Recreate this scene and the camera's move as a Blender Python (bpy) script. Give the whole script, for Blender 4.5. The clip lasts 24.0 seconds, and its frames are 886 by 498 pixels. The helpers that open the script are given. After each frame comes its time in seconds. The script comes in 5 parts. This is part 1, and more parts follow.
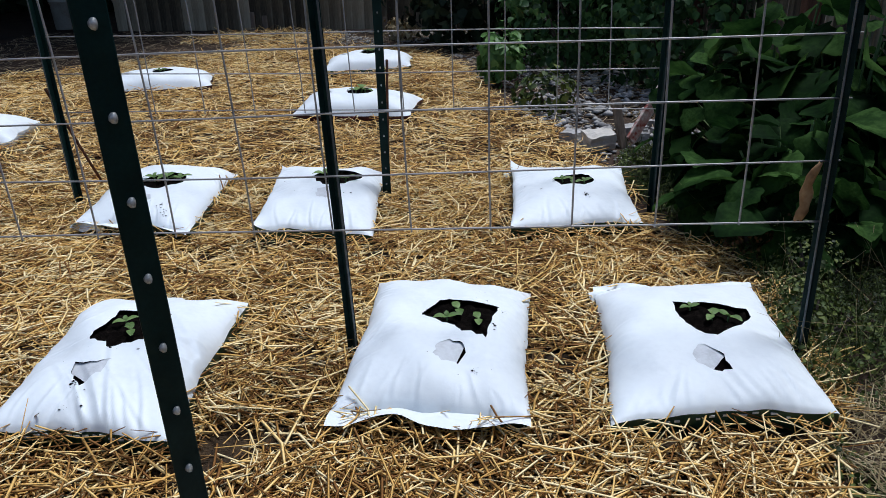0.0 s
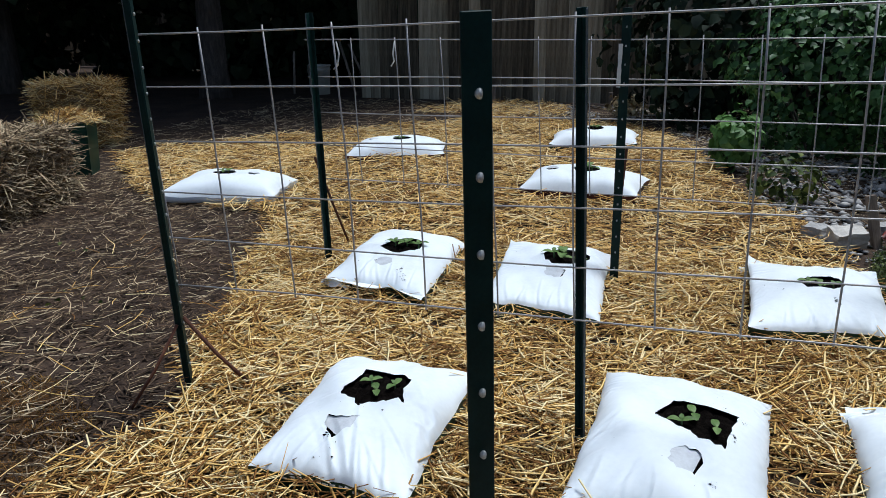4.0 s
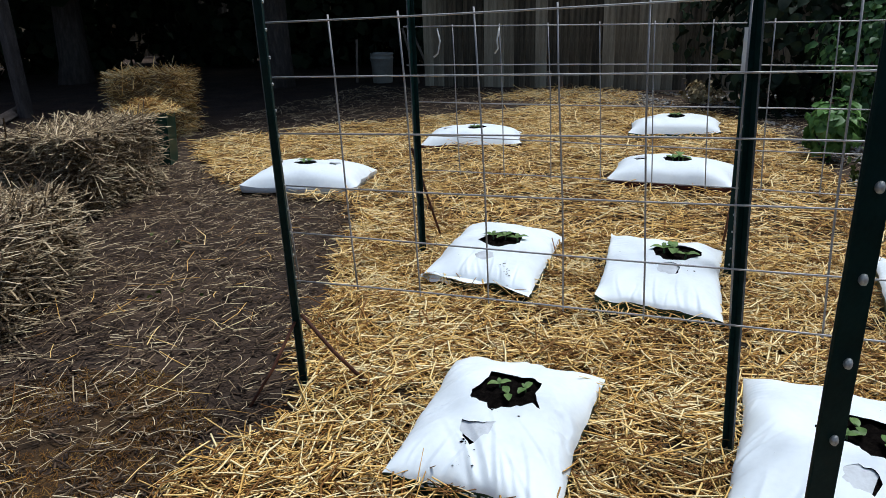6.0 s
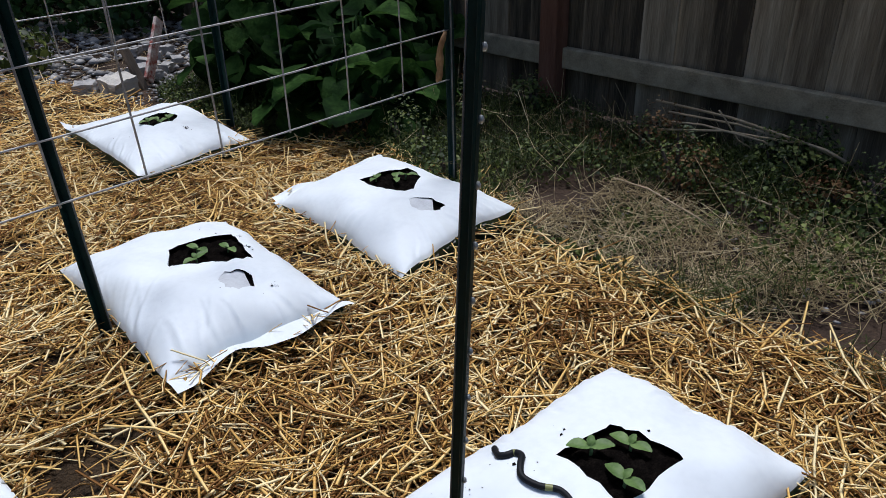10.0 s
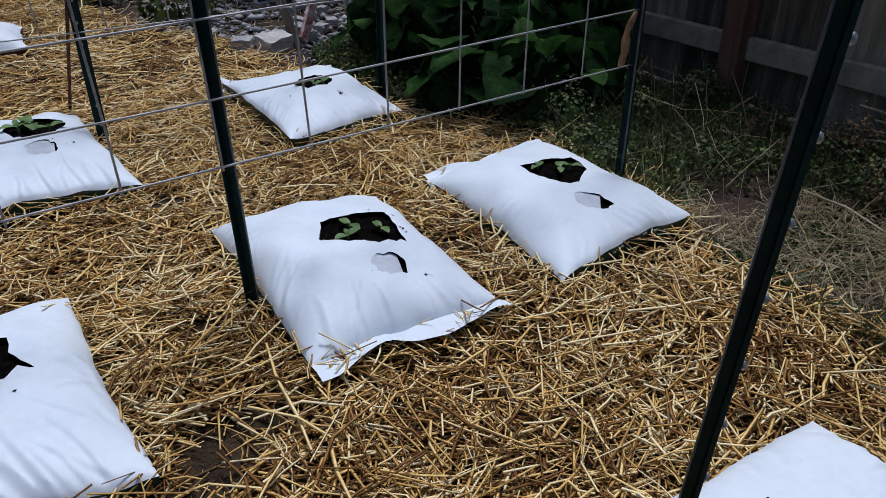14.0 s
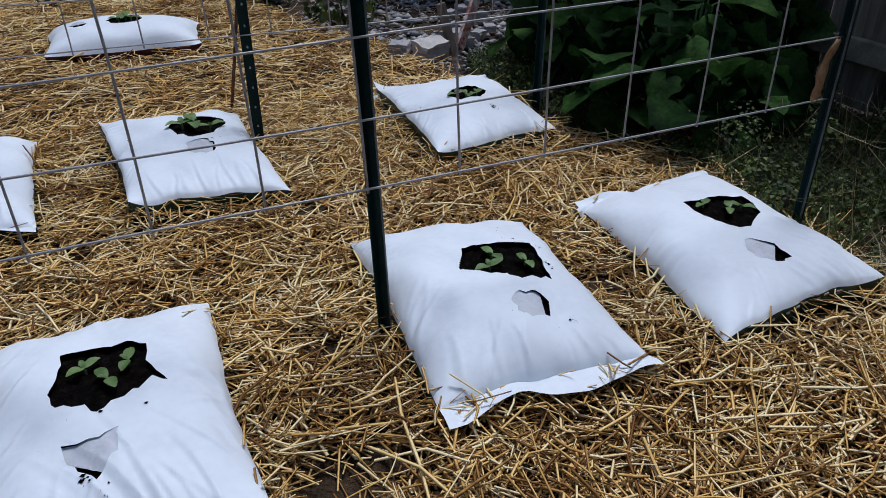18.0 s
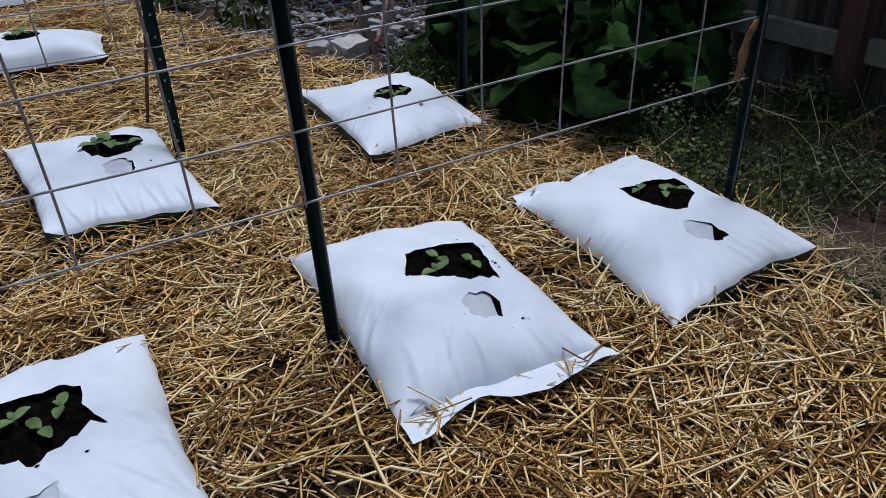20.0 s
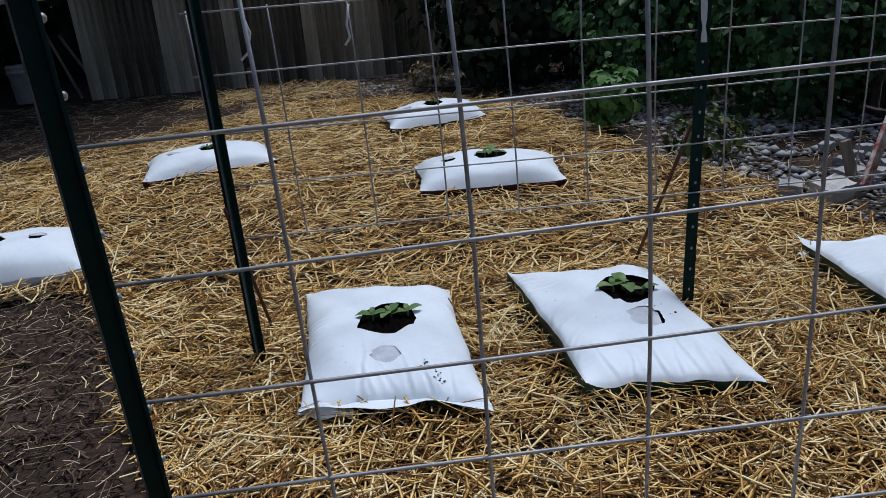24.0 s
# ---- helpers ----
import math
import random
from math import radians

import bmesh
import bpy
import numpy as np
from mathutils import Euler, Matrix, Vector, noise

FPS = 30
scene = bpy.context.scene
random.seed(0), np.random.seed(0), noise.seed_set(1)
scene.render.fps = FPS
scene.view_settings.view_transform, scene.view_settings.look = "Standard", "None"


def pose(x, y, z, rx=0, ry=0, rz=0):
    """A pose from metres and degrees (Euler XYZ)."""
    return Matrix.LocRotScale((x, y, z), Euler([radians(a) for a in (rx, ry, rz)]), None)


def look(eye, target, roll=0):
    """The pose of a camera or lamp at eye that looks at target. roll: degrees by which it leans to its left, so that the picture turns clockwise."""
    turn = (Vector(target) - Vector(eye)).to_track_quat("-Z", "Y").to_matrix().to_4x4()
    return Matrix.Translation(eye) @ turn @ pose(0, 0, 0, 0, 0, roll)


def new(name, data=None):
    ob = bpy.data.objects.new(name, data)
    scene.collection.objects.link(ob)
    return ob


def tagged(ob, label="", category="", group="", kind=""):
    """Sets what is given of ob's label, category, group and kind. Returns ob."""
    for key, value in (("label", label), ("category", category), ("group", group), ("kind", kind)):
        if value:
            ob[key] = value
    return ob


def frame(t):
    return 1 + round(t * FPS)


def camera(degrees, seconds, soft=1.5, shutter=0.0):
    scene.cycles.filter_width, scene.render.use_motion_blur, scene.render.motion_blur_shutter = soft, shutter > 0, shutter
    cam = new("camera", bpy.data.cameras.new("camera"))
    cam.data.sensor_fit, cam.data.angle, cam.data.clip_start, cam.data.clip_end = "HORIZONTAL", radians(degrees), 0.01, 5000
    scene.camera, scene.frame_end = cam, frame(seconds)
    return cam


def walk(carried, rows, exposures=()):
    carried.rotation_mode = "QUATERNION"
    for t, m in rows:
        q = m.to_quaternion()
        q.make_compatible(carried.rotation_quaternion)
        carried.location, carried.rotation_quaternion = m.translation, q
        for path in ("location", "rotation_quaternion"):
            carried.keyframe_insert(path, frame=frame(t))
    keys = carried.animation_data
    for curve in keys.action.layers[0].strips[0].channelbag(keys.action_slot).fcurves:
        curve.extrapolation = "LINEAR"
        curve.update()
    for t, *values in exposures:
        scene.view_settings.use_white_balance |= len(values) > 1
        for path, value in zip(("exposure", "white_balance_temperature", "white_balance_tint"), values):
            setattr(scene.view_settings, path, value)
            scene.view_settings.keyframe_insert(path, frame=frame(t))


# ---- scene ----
cam = camera(62.1, 24.0, soft=0.7)
PATH = [
    (0, (0.359, 0.303, 1.034), (0.258, 2.141, 0.254), -0.9),
    (0.5, (0.336, 0.302, 1.011), (0.008, 2.151, 0.324), -0.7),
    (1, (0.313, 0.281, 1.01), (-0.25, 2.086, 0.36), -1.8),
    (1.5, (0.292, 0.28, 1.028), (-0.393, 2.057, 0.415), -1.2),
    (3.5, (0.254, 0.253, 1.11), (-0.401, 2.03, 0.467), -1.1),
    (4, (0.25, 0.26, 1.112), (-0.38, 2.057, 0.5), -0.9),
    (4.5, (0.225, 0.257, 1.103), (-0.416, 2.043, 0.471), -0.0),
    (5, (0.204, 0.262, 1.107), (-0.543, 1.993, 0.439), -0.4),
    (5.5, (0.106, 0.274, 1.111), (-0.638, 2.012, 0.46), -1.0),
    (6, (-0.004, 0.273, 1.11), (-0.748, 2.016, 0.47), -1.7),
    (6.5, (-0.078, 0.286, 1.107), (-0.805, 2.01, 0.401), -0.7),
    (7, (-0.17, 0.338, 1.092), (-0.941, 2.039, 0.376), -1.3),
    (7.5, (-0.302, 0.383, 1.103), (-0.972, 2.136, 0.412), -1.9),
    (8, (-0.414, 0.455, 1.107), (-0.668, 2.293, 0.36), -2.0),
    (8.5, (-0.557, 0.457, 1.106), (-0.135, 2.254, 0.337), -3.2),
    (9, (-0.548, 0.432, 1.088), (0.224, 2.086, 0.271), -2.8),
    (9.5, (-0.465, 0.384, 1.029), (0.62, 1.811, 0.141), -2.7),
    (10, (-0.419, 0.389, 0.992), (0.807, 1.665, 0.059), -1.6),
    (10.5, (-0.377, 0.407, 0.943), (0.831, 1.591, -0.124), -2.5),
    (12.5, (-0.339, 0.452, 0.881), (0.922, 1.452, -0.307), -0.7),
    (13, (-0.355, 0.493, 0.91), (0.848, 1.607, -0.236), -0.6),
    (13.5, (-0.381, 0.55, 0.934), (0.693, 1.874, -0.111), -0.6),
    (14, (-0.409, 0.595, 0.958), (0.564, 2.038, -0.028), 0.1),
    (14.5, (-0.399, 0.626, 0.962), (0.327, 2.214, -0.013), 0.0),
    (15, (-0.36, 0.652, 0.959), (0.098, 2.306, -0.067), 0.9),
    (15.5, (-0.336, 0.672, 0.959), (-0.074, 2.355, -0.088), 1.4),
    (16, (-0.333, 0.658, 0.962), (-0.093, 2.37, -0.044), 1.1),
    (16.5, (-0.337, 0.681, 0.959), (-0.003, 2.356, -0.08), 1.5),
    (17, (-0.336, 0.69, 0.952), (0.118, 2.338, -0.088), 2.1),
    (17.5, (-0.327, 0.71, 0.956), (0.172, 2.351, -0.072), 0.4),
    (18, (-0.362, 0.727, 0.967), (0.291, 2.341, -0.016), -0.5),
    (18.5, (-0.369, 0.746, 0.967), (0.405, 2.321, 0.008), -0.9),
    (20.5, (-0.37, 0.788, 0.972), (0.45, 2.309, -0.034), -2.1),
    (21, (-0.398, 0.796, 0.978), (0.439, 2.321, -0.01), -1.0),
    (21.5, (-0.434, 0.805, 0.998), (0.297, 2.389, 0.021), -0.6),
    (22, (-0.451, 0.86, 1.002), (0.19, 2.508, 0.069), 0.7),
    (22.5, (-0.485, 0.987, 1.011), (0.135, 2.676, 0.138), 0.3),
    (23, (-0.55, 1.092, 1.039), (-0.131, 2.858, 0.198), -1.4),
    (23.5, (-0.655, 1.138, 1.066), (-0.513, 2.986, 0.316), -2.9),
    (24, (-0.883, 1.217, 1.064), (-0.796, 3.085, 0.355), -4.7),
]
walk(cam, [(t, look(eye, target, roll)) for t, eye, target, roll in PATH],
     [(0, -0.02, 5600, 10), (1, -0.29, 5550, 11), (3.5, 0.06, 5600, 7), (5, 0.14, 5680, 6), (8, 0.13, 5700, 7), (9, 0.08, 5700, 10), (10, -0.02, 5780, 12), (13, -0.34, 5400, 14),
      (17, -0.45, 5430, 14), (21, -0.46, 5430, 15), (23, -0.44, 5450, 13), (24, -0.4, 5440, 11)])

# ---- light ----
world = bpy.data.worlds.new("sky")
scene.world = world
world.use_nodes = True
wn = world.node_tree
sky = wn.nodes.new("ShaderNodeTexSky")
sky.sky_type, sky.sun_disc = "NISHITA", False
sky.sun_elevation, sky.sun_rotation = radians(72), radians(46)
sky.air_density, sky.dust_density = 1.0, 3.0
wn.links.new(sky.outputs[0], wn.nodes["Background"].inputs[0])
wn.nodes["Background"].inputs[1].default_value = 0.09
sun = new("sun", bpy.data.lights.new("sun", "SUN"))
sun.data.energy, sun.data.angle, sun.data.color = 3.0, radians(16), (1.0, 0.96, 0.90)
sun.matrix_world = look((1.4, 1.35, 6.0), (0, 0, 0))


# ---- materials ----
def material(name, colours, rough=0.8, scale=20.0, fine=150.0, bump=0.3, bump_scale=200.0, distance=0.003,
             island=0.0, per_object=0.0, metal=0.0, detail=6.0, stretch=(1, 1, 1), translucent=0.0, spec=0.3):
    """A worn surface: a colour ramp over coarse and fine noise, with relief, and tone that varies from piece to piece."""
    m = bpy.data.materials.new(name)
    m.use_nodes = True
    n, l = m.node_tree.nodes, m.node_tree.links
    b = n["Principled BSDF"]
    co = n.new("ShaderNodeTexCoord")
    mp = n.new("ShaderNodeMapping")
    mp.inputs["Scale"].default_value = stretch
    l.new(co.outputs["Object"], mp.inputs[0])
    a = n.new("ShaderNodeTexNoise")
    a.inputs["Scale"].default_value, a.inputs["Detail"].default_value = scale, detail
    f = n.new("ShaderNodeTexNoise")
    f.inputs["Scale"].default_value, f.inputs["Detail"].default_value = fine, 4
    l.new(mp.outputs[0], a.inputs["Vector"])
    l.new(mp.outputs[0], f.inputs["Vector"])
    mix = n.new("ShaderNodeMath")
    mix.operation = "MULTIPLY_ADD"
    mix.inputs[1].default_value = 0.35
    l.new(f.outputs[0], mix.inputs[0])
    sc = n.new("ShaderNodeMath")
    sc.operation = "MULTIPLY"
    sc.inputs[1].default_value = 0.65
    l.new(a.outputs[0], sc.inputs[0])
    l.new(sc.outputs[0], mix.inputs[2])
    value = mix.outputs[0]
    if island or per_object:
        src = n.new("ShaderNodeNewGeometry").outputs["Random Per Island"] if island else n.new("ShaderNodeObjectInfo").outputs["Random"]
        r = n.new("ShaderNodeMapRange")
        w = island or per_object
        r.inputs[3].default_value, r.inputs[4].default_value = -w, w
        l.new(src, r.inputs[0])
        add = n.new("ShaderNodeMath")
        l.new(value, add.inputs[0])
        l.new(r.outputs[0], add.inputs[1])
        value = add.outputs[0]
    ramp = n.new("ShaderNodeValToRGB")
    e = ramp.color_ramp.elements
    for i, c in enumerate(colours):
        p = 0.25 + 0.5 * i / max(1, len(colours) - 1)
        if i < 2:
            e[i].position = p
        el = e[i] if i < 2 else e.new(p)
        el.color = (*c, 1)
    l.new(value, ramp.inputs[0])
    l.new(ramp.outputs[0], b.inputs["Base Color"])
    b.inputs["Roughness"].default_value, b.inputs["Metallic"].default_value = rough, metal
    b.inputs["Specular IOR Level"].default_value = spec
    if bump:
        bn = n.new("ShaderNodeTexNoise")
        bn.inputs["Scale"].default_value, bn.inputs["Detail"].default_value = bump_scale, 4
        l.new(mp.outputs[0], bn.inputs["Vector"])
        bp = n.new("ShaderNodeBump")
        bp.inputs["Strength"].default_value, bp.inputs["Distance"].default_value = bump, distance
        l.new(bn.outputs[0], bp.inputs["Height"])
        l.new(bp.outputs[0], b.inputs["Normal"])
    if translucent:
        tr = n.new("ShaderNodeBsdfTranslucent")
        l.new(ramp.outputs[0], tr.inputs[0])
        ms = n.new("ShaderNodeMixShader")
        ms.inputs[0].default_value = translucent
        l.new(b.outputs[0], ms.inputs[1])
        l.new(tr.outputs[0], ms.inputs[2])
        l.new(ms.outputs[0], n["Material Output"].inputs[0])
    return m


M_SOIL = material("dark_soil", [(0.016, 0.0105, 0.007), (0.045, 0.028, 0.018), (0.085, 0.054, 0.034)], 0.95, 3, 60, 0.8, 90, 0.01)
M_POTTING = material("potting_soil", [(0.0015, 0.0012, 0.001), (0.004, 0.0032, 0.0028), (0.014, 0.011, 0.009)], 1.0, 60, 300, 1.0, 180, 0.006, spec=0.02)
M_STRAW = material("straw", [(0.20, 0.092, 0.025), (0.64, 0.375, 0.10), (0.88, 0.605, 0.215), (0.96, 0.79, 0.43)], 0.68, 3, 60, 0.2, 400, 0.001, island=0.34, spec=0.15)
# bed colour darkened so gaps between the stalks look shadowed
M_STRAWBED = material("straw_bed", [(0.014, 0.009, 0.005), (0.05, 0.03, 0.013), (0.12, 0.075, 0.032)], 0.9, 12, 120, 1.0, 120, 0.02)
M_OLDSTRAW = material("old_straw", [(0.06, 0.038, 0.02), (0.29, 0.205, 0.11), (0.74, 0.59, 0.37)], 0.75, 3, 60, 0.2, 400, 0.001, island=0.33)
M_BARK = material("bark_chips", [(0.022, 0.0135, 0.008), (0.075, 0.046, 0.027), (0.20, 0.135, 0.08)], 0.9, 6, 80, 0.3, 200, 0.002, island=0.2)
M_BALE = material("bale", [(0.09, 0.055, 0.024), (0.25, 0.165, 0.08), (0.45, 0.33, 0.17)], 0.85, 14, 90, 1.0, 90, 0.02, stretch=(1, 6, 1))
M_PLASTIC = material("white_plastic", [(0.67, 0.715, 0.74), (0.755, 0.80, 0.82), (0.795, 0.845, 0.86)], 0.5, 8, 60, 0.3, 40, 0.002, spec=0.25)
# white film greyed to stand for shade in the slit, plus slight soil smudges
M_FLAP = material("shaded_smudged_film", [(0.42, 0.43, 0.44), (0.56, 0.58, 0.60), (0.66, 0.69, 0.71)], 0.5, 30, 160, 0.3, 60, 0.002, spec=0.25)
M_PRINT = material("printed_underside", [(0.006, 0.02, 0.012), (0.012, 0.045, 0.025), (0.02, 0.07, 0.04)], 0.4, 20, 90, 0.2, 30, 0.004, spec=0.4)
M_PRINTRED = material("red_print", [(0.02, 0.012, 0.012), (0.05, 0.012, 0.016), (0.14, 0.014, 0.022)], 0.4, 20, 90, 0.2, 30, 0.004)
M_POST = material("green_enamel", [(0.0015, 0.009, 0.008), (0.003, 0.018, 0.016), (0.007, 0.028, 0.025)], 0.55, 30, 300, 0.3, 160, 0.001, spec=0.15)
M_STUD = material("worn_stud", [(0.12, 0.14, 0.13), (0.62, 0.62, 0.60)], 0.45, 120, 400, 0.2, 200, 0.001, metal=0.4)
M_WIRE = material("galvanised_wire", [(0.20, 0.20, 0.20), (0.34, 0.33, 0.32), (0.45, 0.44, 0.43)], 0.5, 30, 200, 0.2, 300, 0.0005, metal=0.35)
M_RUST = material("rusty_iron", [(0.03, 0.012, 0.008), (0.09, 0.035, 0.02), (0.18, 0.08, 0.045)], 0.85, 40, 300, 0.6, 300, 0.001)
M_BOARD = material("weathered_board", [(0.045, 0.036, 0.023), (0.14, 0.112, 0.072), (0.28, 0.232, 0.155), (0.48, 0.41, 0.29)], 0.85, 4.0, 40, 0.5, 40, 0.003, per_object=0.2, stretch=(6, 6, 0.35))
M_RAIL = material("weathered_rail", [(0.14, 0.117, 0.075), (0.31, 0.266, 0.175), (0.48, 0.42, 0.29)], 0.85, 2.5, 30, 0.5, 40, 0.003, stretch=(6, 0.6, 6))
M_REDWOOD = material("redwood_post", [(0.075, 0.033, 0.02), (0.15, 0.07, 0.042), (0.24, 0.125, 0.08)], 0.8, 4, 40, 0.5, 60, 0.003, stretch=(5, 5, 0.6))
M_WOOD = material("grey_wood", [(0.10, 0.075, 0.055), (0.2, 0.16, 0.125), (0.32, 0.27, 0.22)], 0.85, 8, 60, 0.5, 60, 0.003, stretch=(4, 4, 0.7))
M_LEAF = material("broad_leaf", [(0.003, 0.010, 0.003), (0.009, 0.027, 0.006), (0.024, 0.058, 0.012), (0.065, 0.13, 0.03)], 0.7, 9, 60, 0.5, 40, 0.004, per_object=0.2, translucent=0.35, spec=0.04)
M_SEEDLING = material("seedling_leaf", [(0.085, 0.15, 0.04), (0.15, 0.245, 0.07), (0.26, 0.36, 0.13)], 0.5, 20, 200, 0.4, 200, 0.001, per_object=0.12, translucent=0.25)
M_STEM = material("green_stem", [(0.10, 0.17, 0.06), (0.18, 0.26, 0.10)], 0.6, 30, 200, 0.2, 200, 0.001)
M_SHRUB = material("shrub_leaf", [(0.015, 0.045, 0.012), (0.04, 0.10, 0.028), (0.10, 0.20, 0.06)], 0.5, 2, 40, 0.3, 40, 0.002, island=0.2, translucent=0.2)
M_WEED = material("weed_leaf", [(0.014, 0.026, 0.005), (0.05, 0.078, 0.014), (0.17, 0.20, 0.045)], 0.6, 1.5, 40, 0.2, 40, 0.002, island=0.22, translucent=0.15)
M_DRYGRASS = material("dry_grass", [(0.15, 0.108, 0.05), (0.38, 0.295, 0.15), (0.70, 0.59, 0.36)], 0.8, 3, 60, 0.2, 200, 0.001, island=0.2)
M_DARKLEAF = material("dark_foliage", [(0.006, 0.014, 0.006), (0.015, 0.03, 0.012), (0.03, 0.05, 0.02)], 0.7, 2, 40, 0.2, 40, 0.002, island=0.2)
M_TRUNK = material("tree_bark", [(0.03, 0.024, 0.02), (0.08, 0.065, 0.055), (0.15, 0.125, 0.105)], 0.95, 8, 50, 1.0, 40, 0.02, stretch=(3, 3, 0.7))
M_STONE = material("grey_stone", [(0.16, 0.155, 0.15), (0.30, 0.29, 0.28), (0.46, 0.45, 0.43)], 0.9, 6, 80, 0.4, 120, 0.003, island=0.2)
M_BRICK = material("pale_block", [(0.38, 0.35, 0.31), (0.52, 0.49, 0.44), (0.62, 0.59, 0.54)], 0.9, 20, 120, 0.5, 120, 0.003)
M_BUCKET = material("bucket_plastic", [(0.20, 0.19, 0.16), (0.30, 0.29, 0.25), (0.38, 0.37, 0.33)], 0.5, 8, 60, 0.1, 60, 0.002)
M_BIN = material("green_bin", [(0.006, 0.03, 0.018), (0.012, 0.05, 0.03)], 0.45, 20, 100, 0.1, 60, 0.002)
M_TAPE = material("white_tape", [(0.55, 0.54, 0.48), (0.75, 0.74, 0.68)], 0.6, 30, 100, 0.3, 100, 0.002)
M_TWINE = material("twine", [(0.20, 0.14, 0.08), (0.32, 0.25, 0.16)], 0.9, 60, 200, 0.2, 200, 0.001)
M_RUBBER = material("black_rubber", [(0.008, 0.009, 0.011), (0.012, 0.013, 0.015)], 0.55, 40, 300, 0.3, 400, 0.001, spec=0.15)
M_RUBBERBAND = material("pale_rubber", [(0.16, 0.17, 0.06), (0.26, 0.27, 0.10)], 0.4, 40, 300, 0.2, 400, 0.001)
M_STRAWDARK = material("brown_straw", [(0.09, 0.044, 0.014), (0.36, 0.20, 0.06), (0.64, 0.39, 0.125), (0.78, 0.52, 0.19)], 0.7, 3, 60, 0.2, 400, 0.001, island=0.22)
M_BRIGHT = material("bright_leaf", [(0.06, 0.14, 0.03), (0.12, 0.24, 0.06), (0.2, 0.34, 0.1)], 0.5, 4, 40, 0.2, 40, 0.002, island=0.2, translucent=0.25)
M_REDPAINT = material("flaking_paint", [(0.14, 0.02, 0.015), (0.25, 0.05, 0.035), (0.55, 0.5, 0.45), (0.65, 0.62, 0.58)], 0.7, 14, 60, 0.4, 60, 0.003)
M_BARKSTRIP = material("bark_strip", [(0.12, 0.06, 0.025), (0.28, 0.16, 0.07), (0.42, 0.28, 0.15)], 0.8, 20, 90, 0.5, 90, 0.003)
M_MOSS = material("brown_moss", [(0.008, 0.006, 0.004), (0.03, 0.016, 0.006), (0.065, 0.034, 0.010), (0.10, 0.066, 0.018)], 0.95, 7, 90, 1.0, 160, 0.008)
# pale enamel that paints the sky's reflection on the post webs
M_EDGE = material("sky_glint_enamel", [(0.05, 0.06, 0.065), (0.16, 0.18, 0.19)], 0.35, 30, 200, 0.2, 160, 0.001, metal=0.3)
M_BROWNLEAF = material("brown_leaf", [(0.05, 0.022, 0.008), (0.13, 0.065, 0.022), (0.24, 0.15, 0.06)], 0.7, 3, 60, 0.2, 60, 0.001, island=0.2, translucent=0.15)
M_MOSSTIP = material("moss_tips", [(0.07, 0.03, 0.008), (0.21, 0.095, 0.02), (0.32, 0.20, 0.045)], 0.9, 6, 60, 0.2, 200, 0.001, island=0.15)
M_GRASS = material("green_grass", [(0.012, 0.021, 0.004), (0.048, 0.072, 0.013), (0.155, 0.18, 0.045)], 0.6, 1.5, 40, 0.2, 40, 0.002, island=0.22, translucent=0.15)
M_CANE = material("dry_cane", [(0.22, 0.17, 0.10), (0.40, 0.32, 0.20), (0.58, 0.48, 0.32)], 0.7, 12, 90, 0.3, 120, 0.001)


# ---- builders ----
def mesh_of(name, verts, faces, mat, smooth=False):
    """A mesh from arrays of vertices and faces of one size."""
    verts, faces = np.asarray(verts, np.float32), np.asarray(faces, np.int32)
    me = bpy.data.meshes.new(name)
    me.vertices.add(len(verts))
    me.vertices.foreach_set("co", verts.ravel())
    k = faces.shape[1]
    me.loops.add(faces.size)
    me.loops.foreach_set("vertex_index", faces.ravel())
    me.polygons.add(len(faces))
    me.polygons.foreach_set("loop_start", np.arange(0, faces.size, k, dtype=np.int32))
    me.polygons.foreach_set("loop_total", np.full(len(faces), k, np.int32))
    me.update(calc_edges=True)
    if smooth:
        me.polygons.foreach_set("use_smooth", np.ones(len(faces), bool))
    me.materials.append(mat)
    return me


def bm_mesh(name, bm, mat, smooth=True):
    me = bpy.data.meshes.new(name)
    bm.to_mesh(me)
    bm.free()
    if smooth:
        me.polygons.foreach_set("use_smooth", np.ones(len(me.polygons), bool))
    me.materials.append(mat)
    return me


def child(name, me, parent, m=None, label=""):
    ob = new(name, me)
    ob.parent = parent
    if m is not None:
        ob.matrix_basis = m
    if label:
        ob["label"] = label
    return ob


def part(name, bm, mat, parent, label="", smooth=True):
    return child(name, bm_mesh(name, bm, mat, smooth), parent, None, label)


def add_box(bm, lo, hi, bevel=0.0, turn=None):
    r = bmesh.ops.create_cube(bm, size=1)
    vs = r["verts"]
    s, c = [b - a for a, b in zip(lo, hi)], [(a + b) / 2 for a, b in zip(lo, hi)]
    for v in vs:
        v.co = Vector((v.co.x * s[0], v.co.y * s[1], v.co.z * s[2]))
        if turn:
            v.co = turn @ v.co
        v.co += Vector(c)
    if bevel:
        bmesh.ops.bevel(bm, geom=list({e for v in vs for e in v.link_edges}), offset=bevel, segments=1, affect="EDGES", profile=0.5)


